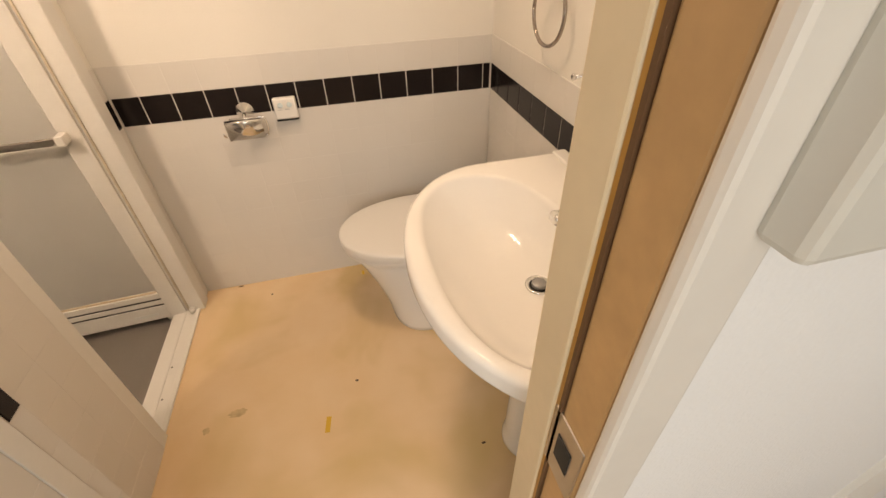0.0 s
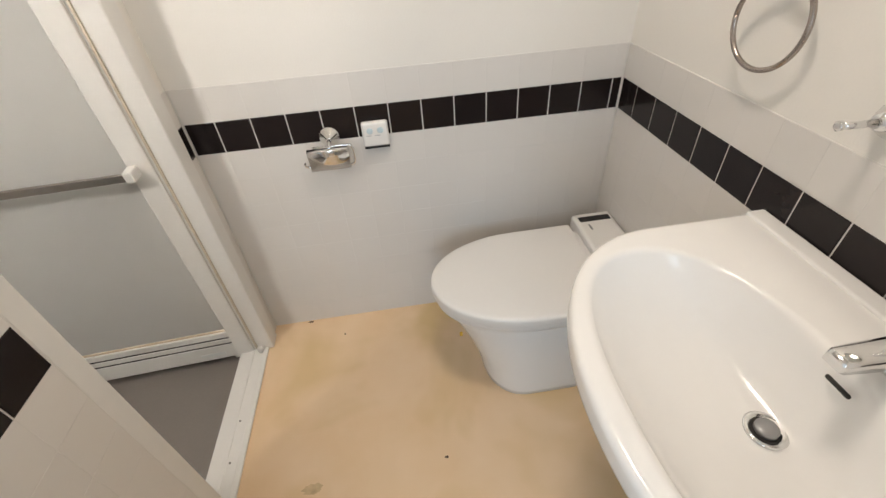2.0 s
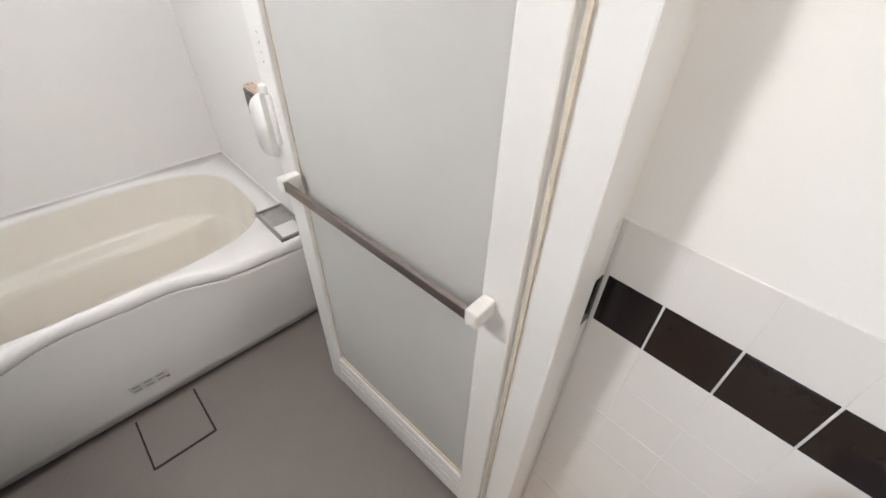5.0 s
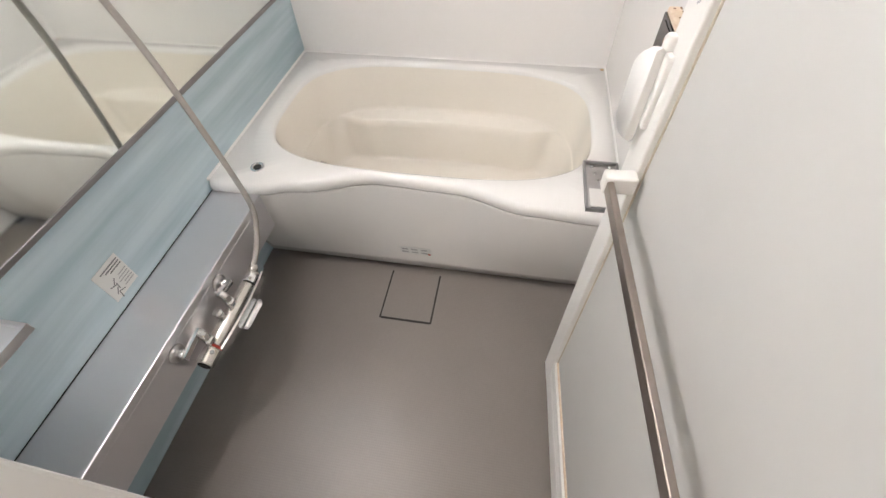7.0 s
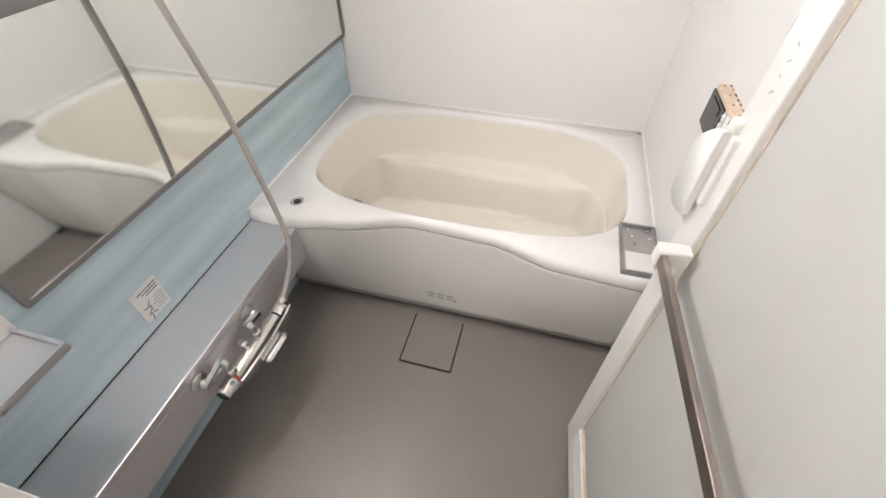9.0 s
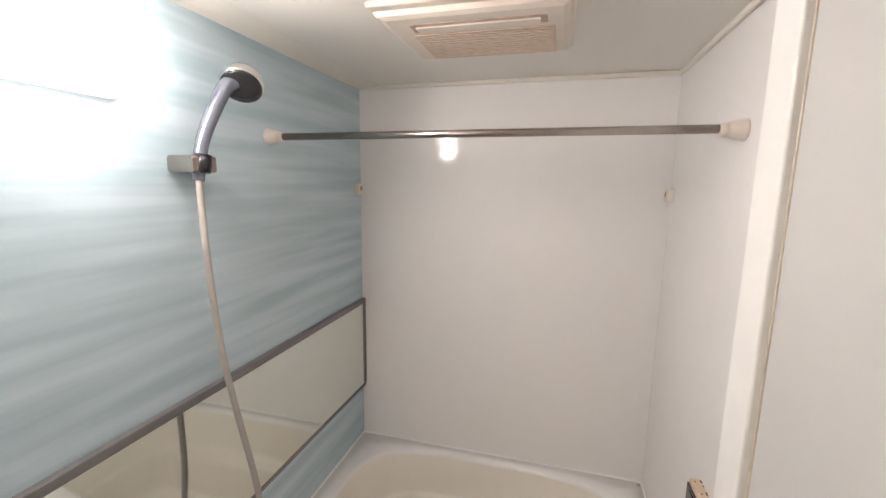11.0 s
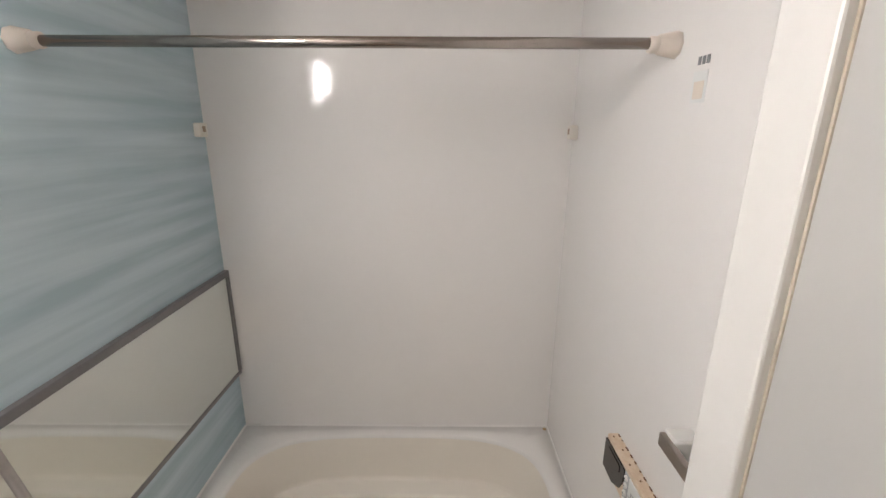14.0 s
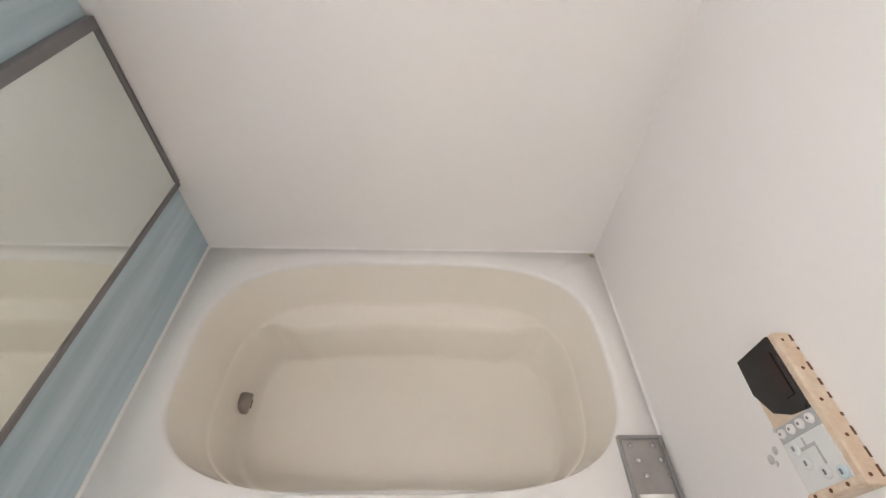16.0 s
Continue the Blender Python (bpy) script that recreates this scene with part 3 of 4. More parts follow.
# ---- toilet room: small things on the walls ----
holder = thing("paper_holder", "chrome toilet paper holder on the tiled wall", "paper holder")
part("rosette", lathe([(0.031, 0), (0.030, 0.004), (0.013, 0.022), (0.008, 0.028)], pose(0.312, -0.003, 0.792, 90, 0, 0), 28), CHROME, holder)
part("arm", tube(smooth_line([(0.312, -0.028, 0.791), (0.312, -0.043, 0.787), (0.312, -0.052, 0.776)], 6), 0.006), CHROME, holder)
part("cover", loft([[(x, y, z) for x, y, z in ((0.243, -0.048 - d, 0.776 - h), (0.365, -0.048 - d, 0.776 - h), (0.365, -0.0465 - d, 0.776 - h), (0.243, -0.0465 - d, 0.776 - h))]
                    for d, h in ((0.0, 0.0), (0.010, 0.002), (0.0128, 0.007), (0.0045, 0.071))]), CHROME, holder, "tilted chrome cover plate")
flat(holder.children[-1])
part("wire", tube(smooth_line([(0.262, -0.05, 0.780), (0.36, -0.05, 0.780), (0.377, -0.050, 0.772), (0.380, -0.046, 0.74), (0.374, -0.040, 0.715), (0.36, -0.036, 0.710), (0.24, -0.036, 0.714), (0.226, -0.042, 0.730)], 6), 0.0035, 10), CHROME, holder)
remote = thing("washlet_remote", "small white remote control on the tiled wall", "remote")
part("housing", box(0.412, 0.492, -0.026, -0.003, 0.752, 0.828, 0.007, 3), LIDWHITE, remote)
part("base_plate", box(0.414, 0.490, -0.024, -0.002, 0.746, 0.753), DARK, remote, "dark lower edge")
for ux in (0.436, 0.468):
    part("button", lathe([(0.0095, 0), (0.009, 0.002), (0.006, 0.0026)], pose(ux, -0.0255, 0.803, 90, 0, 0), 18), SKYINK, remote, "pale blue button")
for k in range(2):
    part("marking", box(0.424 + 0.026 * k, 0.44 + 0.026 * k, -0.0268, -0.0255, 0.787, 0.789), FAINT, remote)
towel_ring = thing("towel_ring", "chrome towel ring on the cream wall", "towel ring")
rp = [(1.196 - 0.004 * math.cos(a), -0.508 + 0.079 * math.cos(a), 1.119 + 0.079 * math.sin(a)) for a in (2 * math.pi * k / 48 for k in range(49))]
part("ring", tube(rp, 0.0050, 12), RODSTEEL, towel_ring)
part("mount", lathe([(0.026, 0), (0.024, 0.012), (0.012, 0.028), (0.008, 0.04)], pose(XR + 0.003, -0.508, 1.203, 0, -90, 0), 24), CHROME, towel_ring)
hook = thing("robe_hook", "chrome cone wall hook on the cream wall", "hook")
part("cone", lathe([(0.027, 0), (0.026, 0.004), (0.015, 0.022), (0.009, 0.03)], pose(XR + 0.003, -0.755, 1.032, 0, -90, 0), 28), CHROME, hook)
part("peg", tube([(1.205, -0.755, 1.032), (1.18, -0.752, 1.030), (1.158, -0.748, 1.030)], 0.0055, 12), CHROME, hook)
part("peg_tip", lathe([(0.004, 0), (0.0075, 0.002), (0.0075, 0.007), (0.004, 0.009)], pose(1.160, -0.748, 1.030, 0, -90, 0), 14), CHROME, hook)
cup = thing("tumbler_mount", "short chrome tumbler holder stub on the wall", "holder")
part("sleeve", lathe([(0.016, 0), (0.016, 0.022), (0.013, 0.024), (0.012, 0.012)], pose(1.205, -0.985, 0.972), 24), CHROME, cup)
part("insert", lathe([(0.0115, 0), (0.0115, 0.018)], pose(1.205, -0.985, 0.975), 20), DARK, cup)
part("stub", tube([(1.236, -0.985, 0.984), (1.215, -0.985, 0.984)], 0.008, 12), CHROME, cup)
wall_mirror = thing("wall_mirror", "round frameless-look mirror with a thin steel rim", "mirror")
part("rim", tube([(1.222, -1.0 + 0.205 * math.cos(a), 1.345 + 0.205 * math.sin(a)) for a in (2 * math.pi * k / 64 for k in range(65))], 0.0045, 10), RODSTEEL, wall_mirror)
part("glass", lathe([(0.203, 0), (0.203, 0.008)], pose(XR + 0.003, -1.0, 1.345, 0, -90, 0), 64), MIRROR, wall_mirror)
ceiling_lamp = thing("ceiling_lamp", "round white ceiling lamp, switched on", "lamp")
part("shade", lathe([(0.12, 0), (0.118, 0.04), (0.09, 0.058), (0.05, 0.062)], pose(0.62, -0.68, ROOM_H, 180, 0, 0), 40), CEILSHADE, ceiling_lamp)

# ---- marks on the floor ----
def blot(name, x, y, rx, ry, mat, label, seed):
    rnd = random.Random(seed)
    pts = [(x + rx * (0.7 + 0.45 * rnd.random()) * math.cos(2 * math.pi * k / 18), y + ry * (0.7 + 0.45 * rnd.random()) * math.sin(2 * math.pi * k / 18)) for k in range(18)]
    bm = loft([[(px, py, 0.0) for px, py in pts], [(px, py, 0.0009) for px, py in pts]])
    tagged(mesh_object(name, bm, mat), label, "stain")


blot("floor_stain", 0.125, -0.678, 0.032, 0.018, STAIN, "small brown stain on the vinyl floor", 1)
blot("floor_stain", 0.03, -0.72, 0.012, 0.014, STAIN, "small brown stain on the vinyl floor", 2)
blot("floor_speck", 0.532, -0.653, 0.007, 0.004, DIRT, "dark speck of dirt on the floor", 3)
blot("floor_speck", 0.905, -0.99, 0.007, 0.004, DIRT, "dark speck of dirt on the floor", 4)
blot("floor_speck", 0.055, -0.007, 0.012, 0.005, DIRT, "dark speck by the wall", 5)
blot("floor_speck", 0.2, -0.1, 0.004, 0.004, DIRT, "dark speck of dirt on the floor", 6)
tagged(mesh_object("tape_scrap", moved(box(-0.008, 0.008, -0.028, 0.028, 0.0, 0.0012), pose(0.425, -0.80, 0, 0, 0, -8)), TAPE), "scrap of yellow tape stuck to the floor", "tape")

# ---- bath tub ----
KNOTS = [(-1.30, -1.02), (-1.23, -1.02), (-1.08, -1.022), (-0.97, -1.052), (-0.72, -1.118), (-0.50, -1.108), (-0.27, -1.050), (-0.106, -1.040), (-0.02, -1.036), (0.05, -1.036)]


def front_x(y):
    for (y0, x0), (y1, x1) in zip(KNOTS, KNOTS[1:]):
        if y <= y1:
            s = (y - y0) / (y1 - y0)
            s = s * s * (3 - 2 * s)
            return x0 + (x1 - x0) * s
    return KNOTS[-1][1]


RZ = 0.412
TCX, TCY = -1.458, -0.618
tub = thing("bathtub", "cream-white acrylic bathtub with a curved front rim", "bathtub")
N = 160
rim_out = outline(lambda x, y: BX < x < front_x(y) and BL + 0.001 < y < BR - 0.001, TCX, TCY, N)
well = outline(superellipse(TCX, TCY, 0.312, 0.530, 3.4), TCX, TCY, N)


def well_ring(s, z, ledge=0.0):
    """A ring of the well, drawn in by s; ledge: how far the arm ledge stands out along the far side."""
    pts = []
    for x, y in well:
        px, py = TCX + (x - TCX) * s, TCY + (y - TCY) * (0.35 + 0.65 * s)
        if x < TCX:
            side = min(1, max(0, (0.49 - abs(y - TCY)) / 0.16))
            px += ledge * min(1, (TCX - x) / 0.12) * side * side * (3 - 2 * side)
        pts.append((px, py, z))
    return pts


def rim_ring(d, z):
    out = []
    for x, y in rim_out:
        keep = x < front_x(y) - 0.002
        out.append((x, y, z) if keep else (x - d, y, z))
    return out


part("rim", loft([rim_ring(0.012, RZ - 0.043), rim_ring(0.005, RZ - 0.042), rim_ring(0.001, RZ - 0.034), rim_ring(0.0, RZ - 0.024), rim_ring(0.002, RZ - 0.013), rim_ring(0.007, RZ - 0.004), rim_ring(0.014, RZ),
                  [(x, y, RZ) for x, y in inset(well, TCX, TCY, -0.009)], [(x, y, RZ - 0.003) for x, y in inset(well, TCX, TCY, -0.003)], [(x, y, RZ - 0.014) for x, y in well]],
                 (False, False)), TUBWHITE, tub, "glossy white curved rim")
part("well", loft([[(x, y, RZ - 0.014) for x, y in well], well_ring(0.985, 0.36), well_ring(0.955, 0.27), well_ring(0.945, 0.240), well_ring(0.942, 0.2225, 0.003), well_ring(0.94, 0.2195, 0.010),
                   well_ring(0.935, 0.2165, 0.060), well_ring(0.93, 0.210, 0.068), well_ring(0.92, 0.18, 0.072), well_ring(0.88, 0.08, 0.062), well_ring(0.865, 0.045, 0.058), well_ring(0.84, 0.028, 0.05),
                   well_ring(0.80, 0.022, 0.045), well_ring(0.65, 0.02, 0.03), well_ring(0.3, 0.02, 0.0)], (False, True)), TUBCREAM, tub, "cream bathing well with an arm ledge")
ys = [BL + 0.002 + (BR - BL - 0.004) * k / 60 for k in range(61)]
bm = bmesh.new()
cols = []
for y in ys:
    fx = front_x(y)
    prof = [(fx - 0.009, RZ - 0.043), (fx - 0.009, RZ - 0.0445), (fx - 0.006, RZ - 0.0455), (fx - 0.005, RZ - 0.048), (fx - 0.006, RZ - 0.060), (-1.075 + (fx + 1.06) * 0.75, 0.22), (-1.10 + (fx + 1.06) * 0.4, 0.10), (-1.122 + (fx + 1.06) * 0.1, 0.0), (-1.130, BZ), (-1.16, BZ), (-1.16, RZ - 0.043)]
    cols.append([bm.verts.new((x, y, z)) for x, z in prof])
for a, b in zip(cols, cols[1:]):
    for i in range(len(a)):
        bm.faces.new((a[i], b[i], b[(i + 1) % len(a)], a[(i + 1) % len(a)]))
bm.faces.new(cols[0]), bm.faces.new(cols[-1][::-1])
apron = part("apron", finish(bm, smooth=False), TUBWHITE, tub, "white curved apron panel")
for f in apron.data.polygons:
    f.use_smooth = abs(f.normal.y) < 0.9 and abs(f.normal.z) < 0.9
label = part("care_label", moved(box(-0.001, 0.001, -0.055, 0.055, -0.025, 0.025), pose(-1.1015, -0.63, 0.088, 0, 12, 0)), STICKER, apron, "pale printed care label")
for k in range(6):
    part("print", moved(box(0.001, 0.0016, -0.048 + 0.034 * (k % 3), -0.026 + 0.034 * (k % 3), 0.006 - 0.022 * (k // 3), 0.015 - 0.022 * (k // 3)), pose(-1.1015, -0.63, 0.088, 0, 12, 0)), FAINT, label)
part("print", moved(box(0.001, 0.0018, 0.044, 0.053, -0.022, -0.013), pose(-1.1015, -0.63, 0.088, 0, 12, 0)), REDINK, label, "red dot")
push = part("plug_button", lathe([(0.021, 0), (0.021, 0.004), (0.016, 0.005), (0.014, 0.001)], pose(-1.105, -1.10, RZ - 0.001), 28), CHROME, tub, "chrome plug button")
part("button_cap", lathe([(0.012, 0), (0.012, 0.003), (0.008, 0.004)], pose(-1.105, -1.10, RZ), 24), DARK, push)
jet = part("water_inlet", lathe([(0.032, -0.02), (0.032, 0.010), (0.028, 0.016), (0.018, 0.017)], pose(-1.470, -1.105, 0.088, -112, 0, 0), 28), BARBROWN, tub, "steel circulation inlet")
part("inlet_core", lathe([(0.014, 0), (0.013, 0.020)], pose(-1.470, -1.105, 0.088, -112, 0, 0), 20), RUST, jet)
pan = thing("rim_tray", "grey soap tray lying on the tub rim", "tray")
part("frame", boxes((-1.255, -1.248, -0.125, -0.025, RZ, RZ + 0.014), (-1.062, -1.055, -0.125, -0.025, RZ, RZ + 0.014), (-1.248, -1.062, -0.125, -0.118, RZ, RZ + 0.014), (-1.248, -1.062, -0.032, -0.025, RZ, RZ + 0.014), bevel=0.001), PANGREY, pan)
part("plate", box(-1.248, -1.062, -0.118, -0.032, RZ, RZ + 0.006), BRUSHED, pan)
part("recess", box(-1.14, -1.07, -0.112, -0.04, RZ + 0.006, RZ + 0.009, 0.001), LIDWHITE, pan)
for i in range(3):
    for j in range(2):
        part("stud", lathe([(0.006, 0), (0.005, 0.003), (0.002, 0.004)], pose(-1.235 + 0.03 * i, -0.10 + 0.05 * j + 0.008 * i, RZ + 0.006), 12), CHROME, pan)

fillet = [(0.0, -0.003), (0.0055, -0.003), (0.0055, 0.0002), (0.003, 0.001), (0.0012, 0.0028), (0.0, 0.0055)]
flat(structure("sealant", loft([[(BX + u, y, RZ + v) for u, v in fillet] for y in (BL, BR)]), SEALANT, "white sealant bead along the tub rim"))
flat(structure("sealant", loft([[(x, BR - u, RZ + v) for u, v in fillet] for x in (BX + 0.005, -1.045)]), SEALANT, "white sealant bead along the tub rim"))
flat(structure("sealant", loft([[(x, BL + u, RZ + v) for u, v in fillet] for x in (BX + 0.005, -1.030)]), SEALANT, "white sealant bead along the tub rim"))
rim_dirt = lathe([(0.008, 0), (0.006, 0.0012), (0.002, 0.0015)], pose(-1.808, -0.034, RZ), 10)
tagged(mesh_object("rim_dirt", rim_dirt, STAIN), "small brown dirt spot in the tub corner", "stain")

# ---- drain cover in the bath floor ----
cover = thing("drain_cover", "square grey cover over the floor drain", "drain cover")
part("plate", box(-1.087, -0.897, -0.720, -0.547, BZ - 0.001, BZ + 0.003, 0.001), BATHFLOOR, cover)
part("gap", boxes((-1.093, -0.891, -0.726, -0.720, BZ, BZ + 0.0012), (-1.093, -0.891, -0.547, -0.541, BZ, BZ + 0.0012), (-0.897, -0.889, -0.72, -0.547, BZ, BZ + 0.0012)), DARK, cover, "dark gap round the cover")

# ---- counter and mixer under the mirror ----
counter = thing("bath_counter", "silver-grey bath counter along the blue wall", "counter")
part("top", box(-1.030, BF - 0.002, BL + 0.001, -1.073, 0.350, 0.375, 0.003), COUNTER, counter)
part("front_panel", box(-1.030, BF - 0.003, -1.088, -1.074, 0.235, 0.350, 0.002), COUNTER, counter, "dark silver front panel")
part("back_seam", box(-1.025, BF - 0.002, BL, BL + 0.0025, 0.3752, 0.3765), DARK, counter, "dark seam along the wall")
part("lower_panel", box(-1.03, BF - 0.003, BL, BL + 0.006, BZ, 0.350), BLUE, counter, "pale blue lower panel")
mixer = thing("bath_mixer", "chrome thermostatic shower mixer on the counter front", "tap")
MY, MZ = -1.035, 0.264
part("barrel", lathe([(0.0195, 0), (0.0215, 0.003), (0.0215, 0.188), (0.0195, 0.191)], pose(-0.586, MY, MZ, 0, -90, 0), 28), BRUSHEDCHROME, mixer, "satin chrome barrel")
handle = part("temperature_handle", lathe([(0.018, 0), (0.0225, 0.003), (0.0225, 0.042), (0.0205, 0.045)], pose(-0.534, MY, MZ, 0, -90, 0), 24), BRUSHEDCHROME, mixer)
part("handle_cap", lathe([(0.016, 0), (0.0165, 0.002), (0.014, 0.003)], pose(-0.5345, MY, MZ, 0, 90, 0), 20), DARK, handle, "dark end cap")
part("red_ring", lathe([(0.0198, 0), (0.0198, 0.0055)], pose(-0.5795, MY, MZ, 0, -90, 0), 24), REDINK, handle, "thin red ring")
part("safety_button", lathe([(0.006, 0), (0.0055, 0.003), (0.003, 0.0036)], pose(-0.565, MY + 0.013, MZ + 0.0175, -36, 0, 0), 14), PANGREY, handle, "small round button")
part("hose_block", lathe([(0.0205, 0), (0.0215, 0.003), (0.0205, 0.034), (0.014, 0.040)], pose(-0.781, MY, MZ, 0, -90, 0), 24), CHROME, mixer)
part("dark_joint", lathe([(0.0185, 0), (0.0185, 0.005)], pose(-0.7765, MY, MZ, 0, -90, 0), 20), DARK, mixer)
for fx, ex in ((-0.532, -0.588), (-0.737, -0.700)):
    crank = part("crank", loft([[(x, y, z + h) for y, h in ((-1.053, -0.0085), (-1.041, -0.0085), (-1.041, 0.0085), (-1.053, 0.0085))] for x, z in
                                ((fx + (0.01 if ex < fx else -0.01), 0.326), (fx, 0.327), ((fx + ex) / 2, 0.331), (ex, 0.333), (ex + (-0.009 if ex < fx else 0.009), 0.333))]), CHROME, mixer, "flat chrome crank")
    flat(crank)
    part("wall_flange", lathe([(0.024, 0), (0.0235, 0.004), (0.017, 0.009), (0.012, 0.010)], pose(fx, -1.074, 0.327, -90, 0, 0), 24), BRUSHED, crank, "dull wall flange")
    part("nut", lathe([(0.0125, 0.008), (0.0125, 0.022), (0.010, 0.024)], pose(fx, -1.074, 0.327, -90, 0, 0), 6), CHROME, crank)
    part("elbow", tube(smooth_line([(ex, -1.047, 0.338), (ex, -1.040, 0.330), (ex, -1.037, 0.316), (ex, MY, 0.280)], 5), 0.0105, 14), CHROME, crank)
    part("union_nut", lathe([(0.0135, 0.0), (0.014, 0.002), (0.014, 0.015), (0.0125, 0.017)], pose(ex, MY, 0.291), 6), CHROME, crank)
switch_knob = part("diverter_knob", lathe([(0.008, 0.0), (0.0085, 0.012), (0.0125, 0.014), (0.0125, 0.028), (0.009, 0.030)], pose(-0.662, MY - 0.006, MZ + 0.016, 20, 0, 0), 18), CHROME, mixer)
blade = part("guard_plate", loft([[(x, y + u, MZ + c - 0.35 * u) for u, c in ((-0.003, -h), (0.002, -h), (0.004, h), (-0.001, h))] for x, y, c, h in
                                  ((-0.578, -1.008, 0.0, 0.013), (-0.60, -1.006, 0.0, 0.0135), (-0.66, -1.002, 0.0, 0.014), (-0.72, -1.001, 0.0, 0.014), (-0.79, -1.005, 0.0, 0.014), (-0.822, -1.010, 0.0, 0.013))]), CHROME, mixer, "long bowed chrome plate")
part("spout", loft([[(x, y + u, z + h) for u, h in ((-0.018, -0.005), (0.010, -0.005), (0.012, 0.004), (-0.018, 0.005))] for x, y, z in
                    ((-0.655, -1.000, MZ - 0.026), (-0.665, -0.994, MZ - 0.025), (-0.735, -0.992, MZ - 0.024), (-0.748, -1.000, MZ - 0.024))]), CHROME, mixer, "flat chrome spout")
flat(blade), flat(mixer.children[-1])
part("hose_union", lathe([(0.012, 0), (0.013, 0.014), (0.010, 0.028)], pose(-0.812, MY, MZ + 0.006, 0, -50, 0), 20), BRUSHEDCHROME, mixer)
hose = thing("shower_hose", "grey flexible shower hose hanging to the mixer", "hose")
part("tube", tube(smooth_line([(-0.915, -1.165, 1.58), (-0.917, -1.16, 1.40), (-0.925, -1.145, 1.18), (-0.942, -1.125, 1.0), (-0.962, -1.10, 0.80), (-0.962, -1.065, 0.52), (-0.945, -1.045, 0.40),
                               (-0.905, -1.04, 0.335), (-0.862, -1.036, 0.302), (-0.825, MY, MZ + 0.018)], 14), 0.0075, 14), HOSE, hose)
shower = thing("hand_shower", "grey chrome hand shower in its wall holder", "shower")
wall_holder = part("wall_holder", box(-0.958, -0.892, BL, -1.152, 1.592, 1.630, 0.007, 3), RODSTEEL, shower, "chrome wall holder")
part("clip", lathe([(0.0175, -0.019), (0.0185, 0.0), (0.0175, 0.021)], pose(-0.922, -1.160, 1.611, 0, -10, 0), 20), BLACKGLOSS, wall_holder, "black clip")
part("handle", tube(smooth_line([(-0.915, -1.168, 1.575), (-0.932, -1.165, 1.66), (-0.962, -1.155, 1.735), (-0.99, -1.148, 1.785), (-1.012, -1.142, 1.805)], 8), lambda s: 0.013 + 0.006 * s, 18), GREYPLASTIC, shower)
part("head", lathe([(0.010, 0.040), (0.026, 0.037), (0.040, 0.028), (0.047, 0.014), (0.049, 0.0), (0.046, -0.006)], pose(-1.022, -1.13, 1.797, 18, -38, 0), 32), CHROME, shower)
part("spray_plate", lathe([(0.045, -0.0061), (0.040, -0.010), (0.02, -0.011)], pose(-1.022, -1.13, 1.797, 18, -38, 0), 28), BLACKGLOSS, shower, "dark spray plate")

# ---- mirror, lamp, shelf, sticker on the blue wall ----
bath_mirror = thing("bath_mirror", "wide low bath mirror in a grey frame", "mirror")
M0, M1, MX0 = 0.665, 1.045, -0.47
part("glass", box(BX + 0.012, MX0 - 0.012, BL, BL + 0.012, M0, M1), MIRROR, bath_mirror)
part("frame_top", box(BX + 0.002, MX0, BL, BL + 0.018, M1, M1 + 0.022, 0.002), MIRRORFRAME, bath_mirror)
part("frame_bottom", box(BX + 0.002, MX0, BL, BL + 0.015, M0 - 0.014, M0, 0.002), MIRRORFRAME, bath_mirror)
part("frame_side", box(BX + 0.002, BX + 0.012, BL, BL + 0.018, M0, M1, 0.002), MIRRORFRAME, bath_mirror)
part("frame_side", box(MX0 - 0.012, MX0, BL, BL + 0.018, M0, M1, 0.002), MIRRORFRAME, bath_mirror)
shelf = thing("bath_shelf", "small grey plastic bath shelf on the blue wall", "shelf")
part("tray", boxes((-0.435, -0.25, BL, -1.10, 0.630, 0.636), (-0.435, -0.428, BL, -1.10, 0.634, 0.648), (-0.257, -0.25, BL, -1.10, 0.634, 0.648), (-0.43, -0.255, -1.107, -1.10, 0.634, 0.648)), COUNTER, shelf)
part("bracket", box(-0.44, -0.245, BL, BL + 0.012, 0.636, 0.68, 0.004), LIDWHITE, shelf)
sticker = thing("wall_sticker", "white printed instruction sticker on the blue wall", "sticker")
sheet = part("sheet", box(-0.682, -0.605, BL, BL + 0.0012, 0.405, 0.50), STICKER, sticker)
for k in range(3):
    part("print", box(-0.678, -0.622 - 0.01 * k, BL + 0.0012, BL + 0.0018, 0.486 - 0.008 * k, 0.489 - 0.008 * k), INK, sheet, "bold printed line")
for k in range(5):
    part("print", box(-0.678, -0.652 + 0.005 * (k % 3), BL + 0.0012, BL + 0.0018, 0.452 - 0.0085 * k, 0.4545 - 0.0085 * k), FAINT, sheet)
for k in range(6):
    part("drawing", moved(box(-0.009, 0.009, 0.0, 0.0006, -0.0012, 0.0012), pose(-0.634 + 0.009 * (k % 2), BL + 0.0012, 0.450 - 0.008 * k, 0, 50 - 73 * (k % 3), 0)), INK, sheet, "printed diagram")
wall_lamp = thing("wall_lamp", "square white glass wall lamp with a rounded underside, switched on", "lamp")
part("base", box(-0.775, -0.612, BL, BL + 0.010, 1.735, 1.915, 0.004), PAINT, wall_lamp)
LX0, LX1, LZ0, LZ1, LD = -0.784, -0.604, 1.724, 1.920, 0.106
lamp_front = [(LD - 0.07 * (1 - math.cos(a)), LZ0 + 0.085 * (1 - math.sin(a))) for a in (math.pi / 2 * k / 8 for k in range(9))]


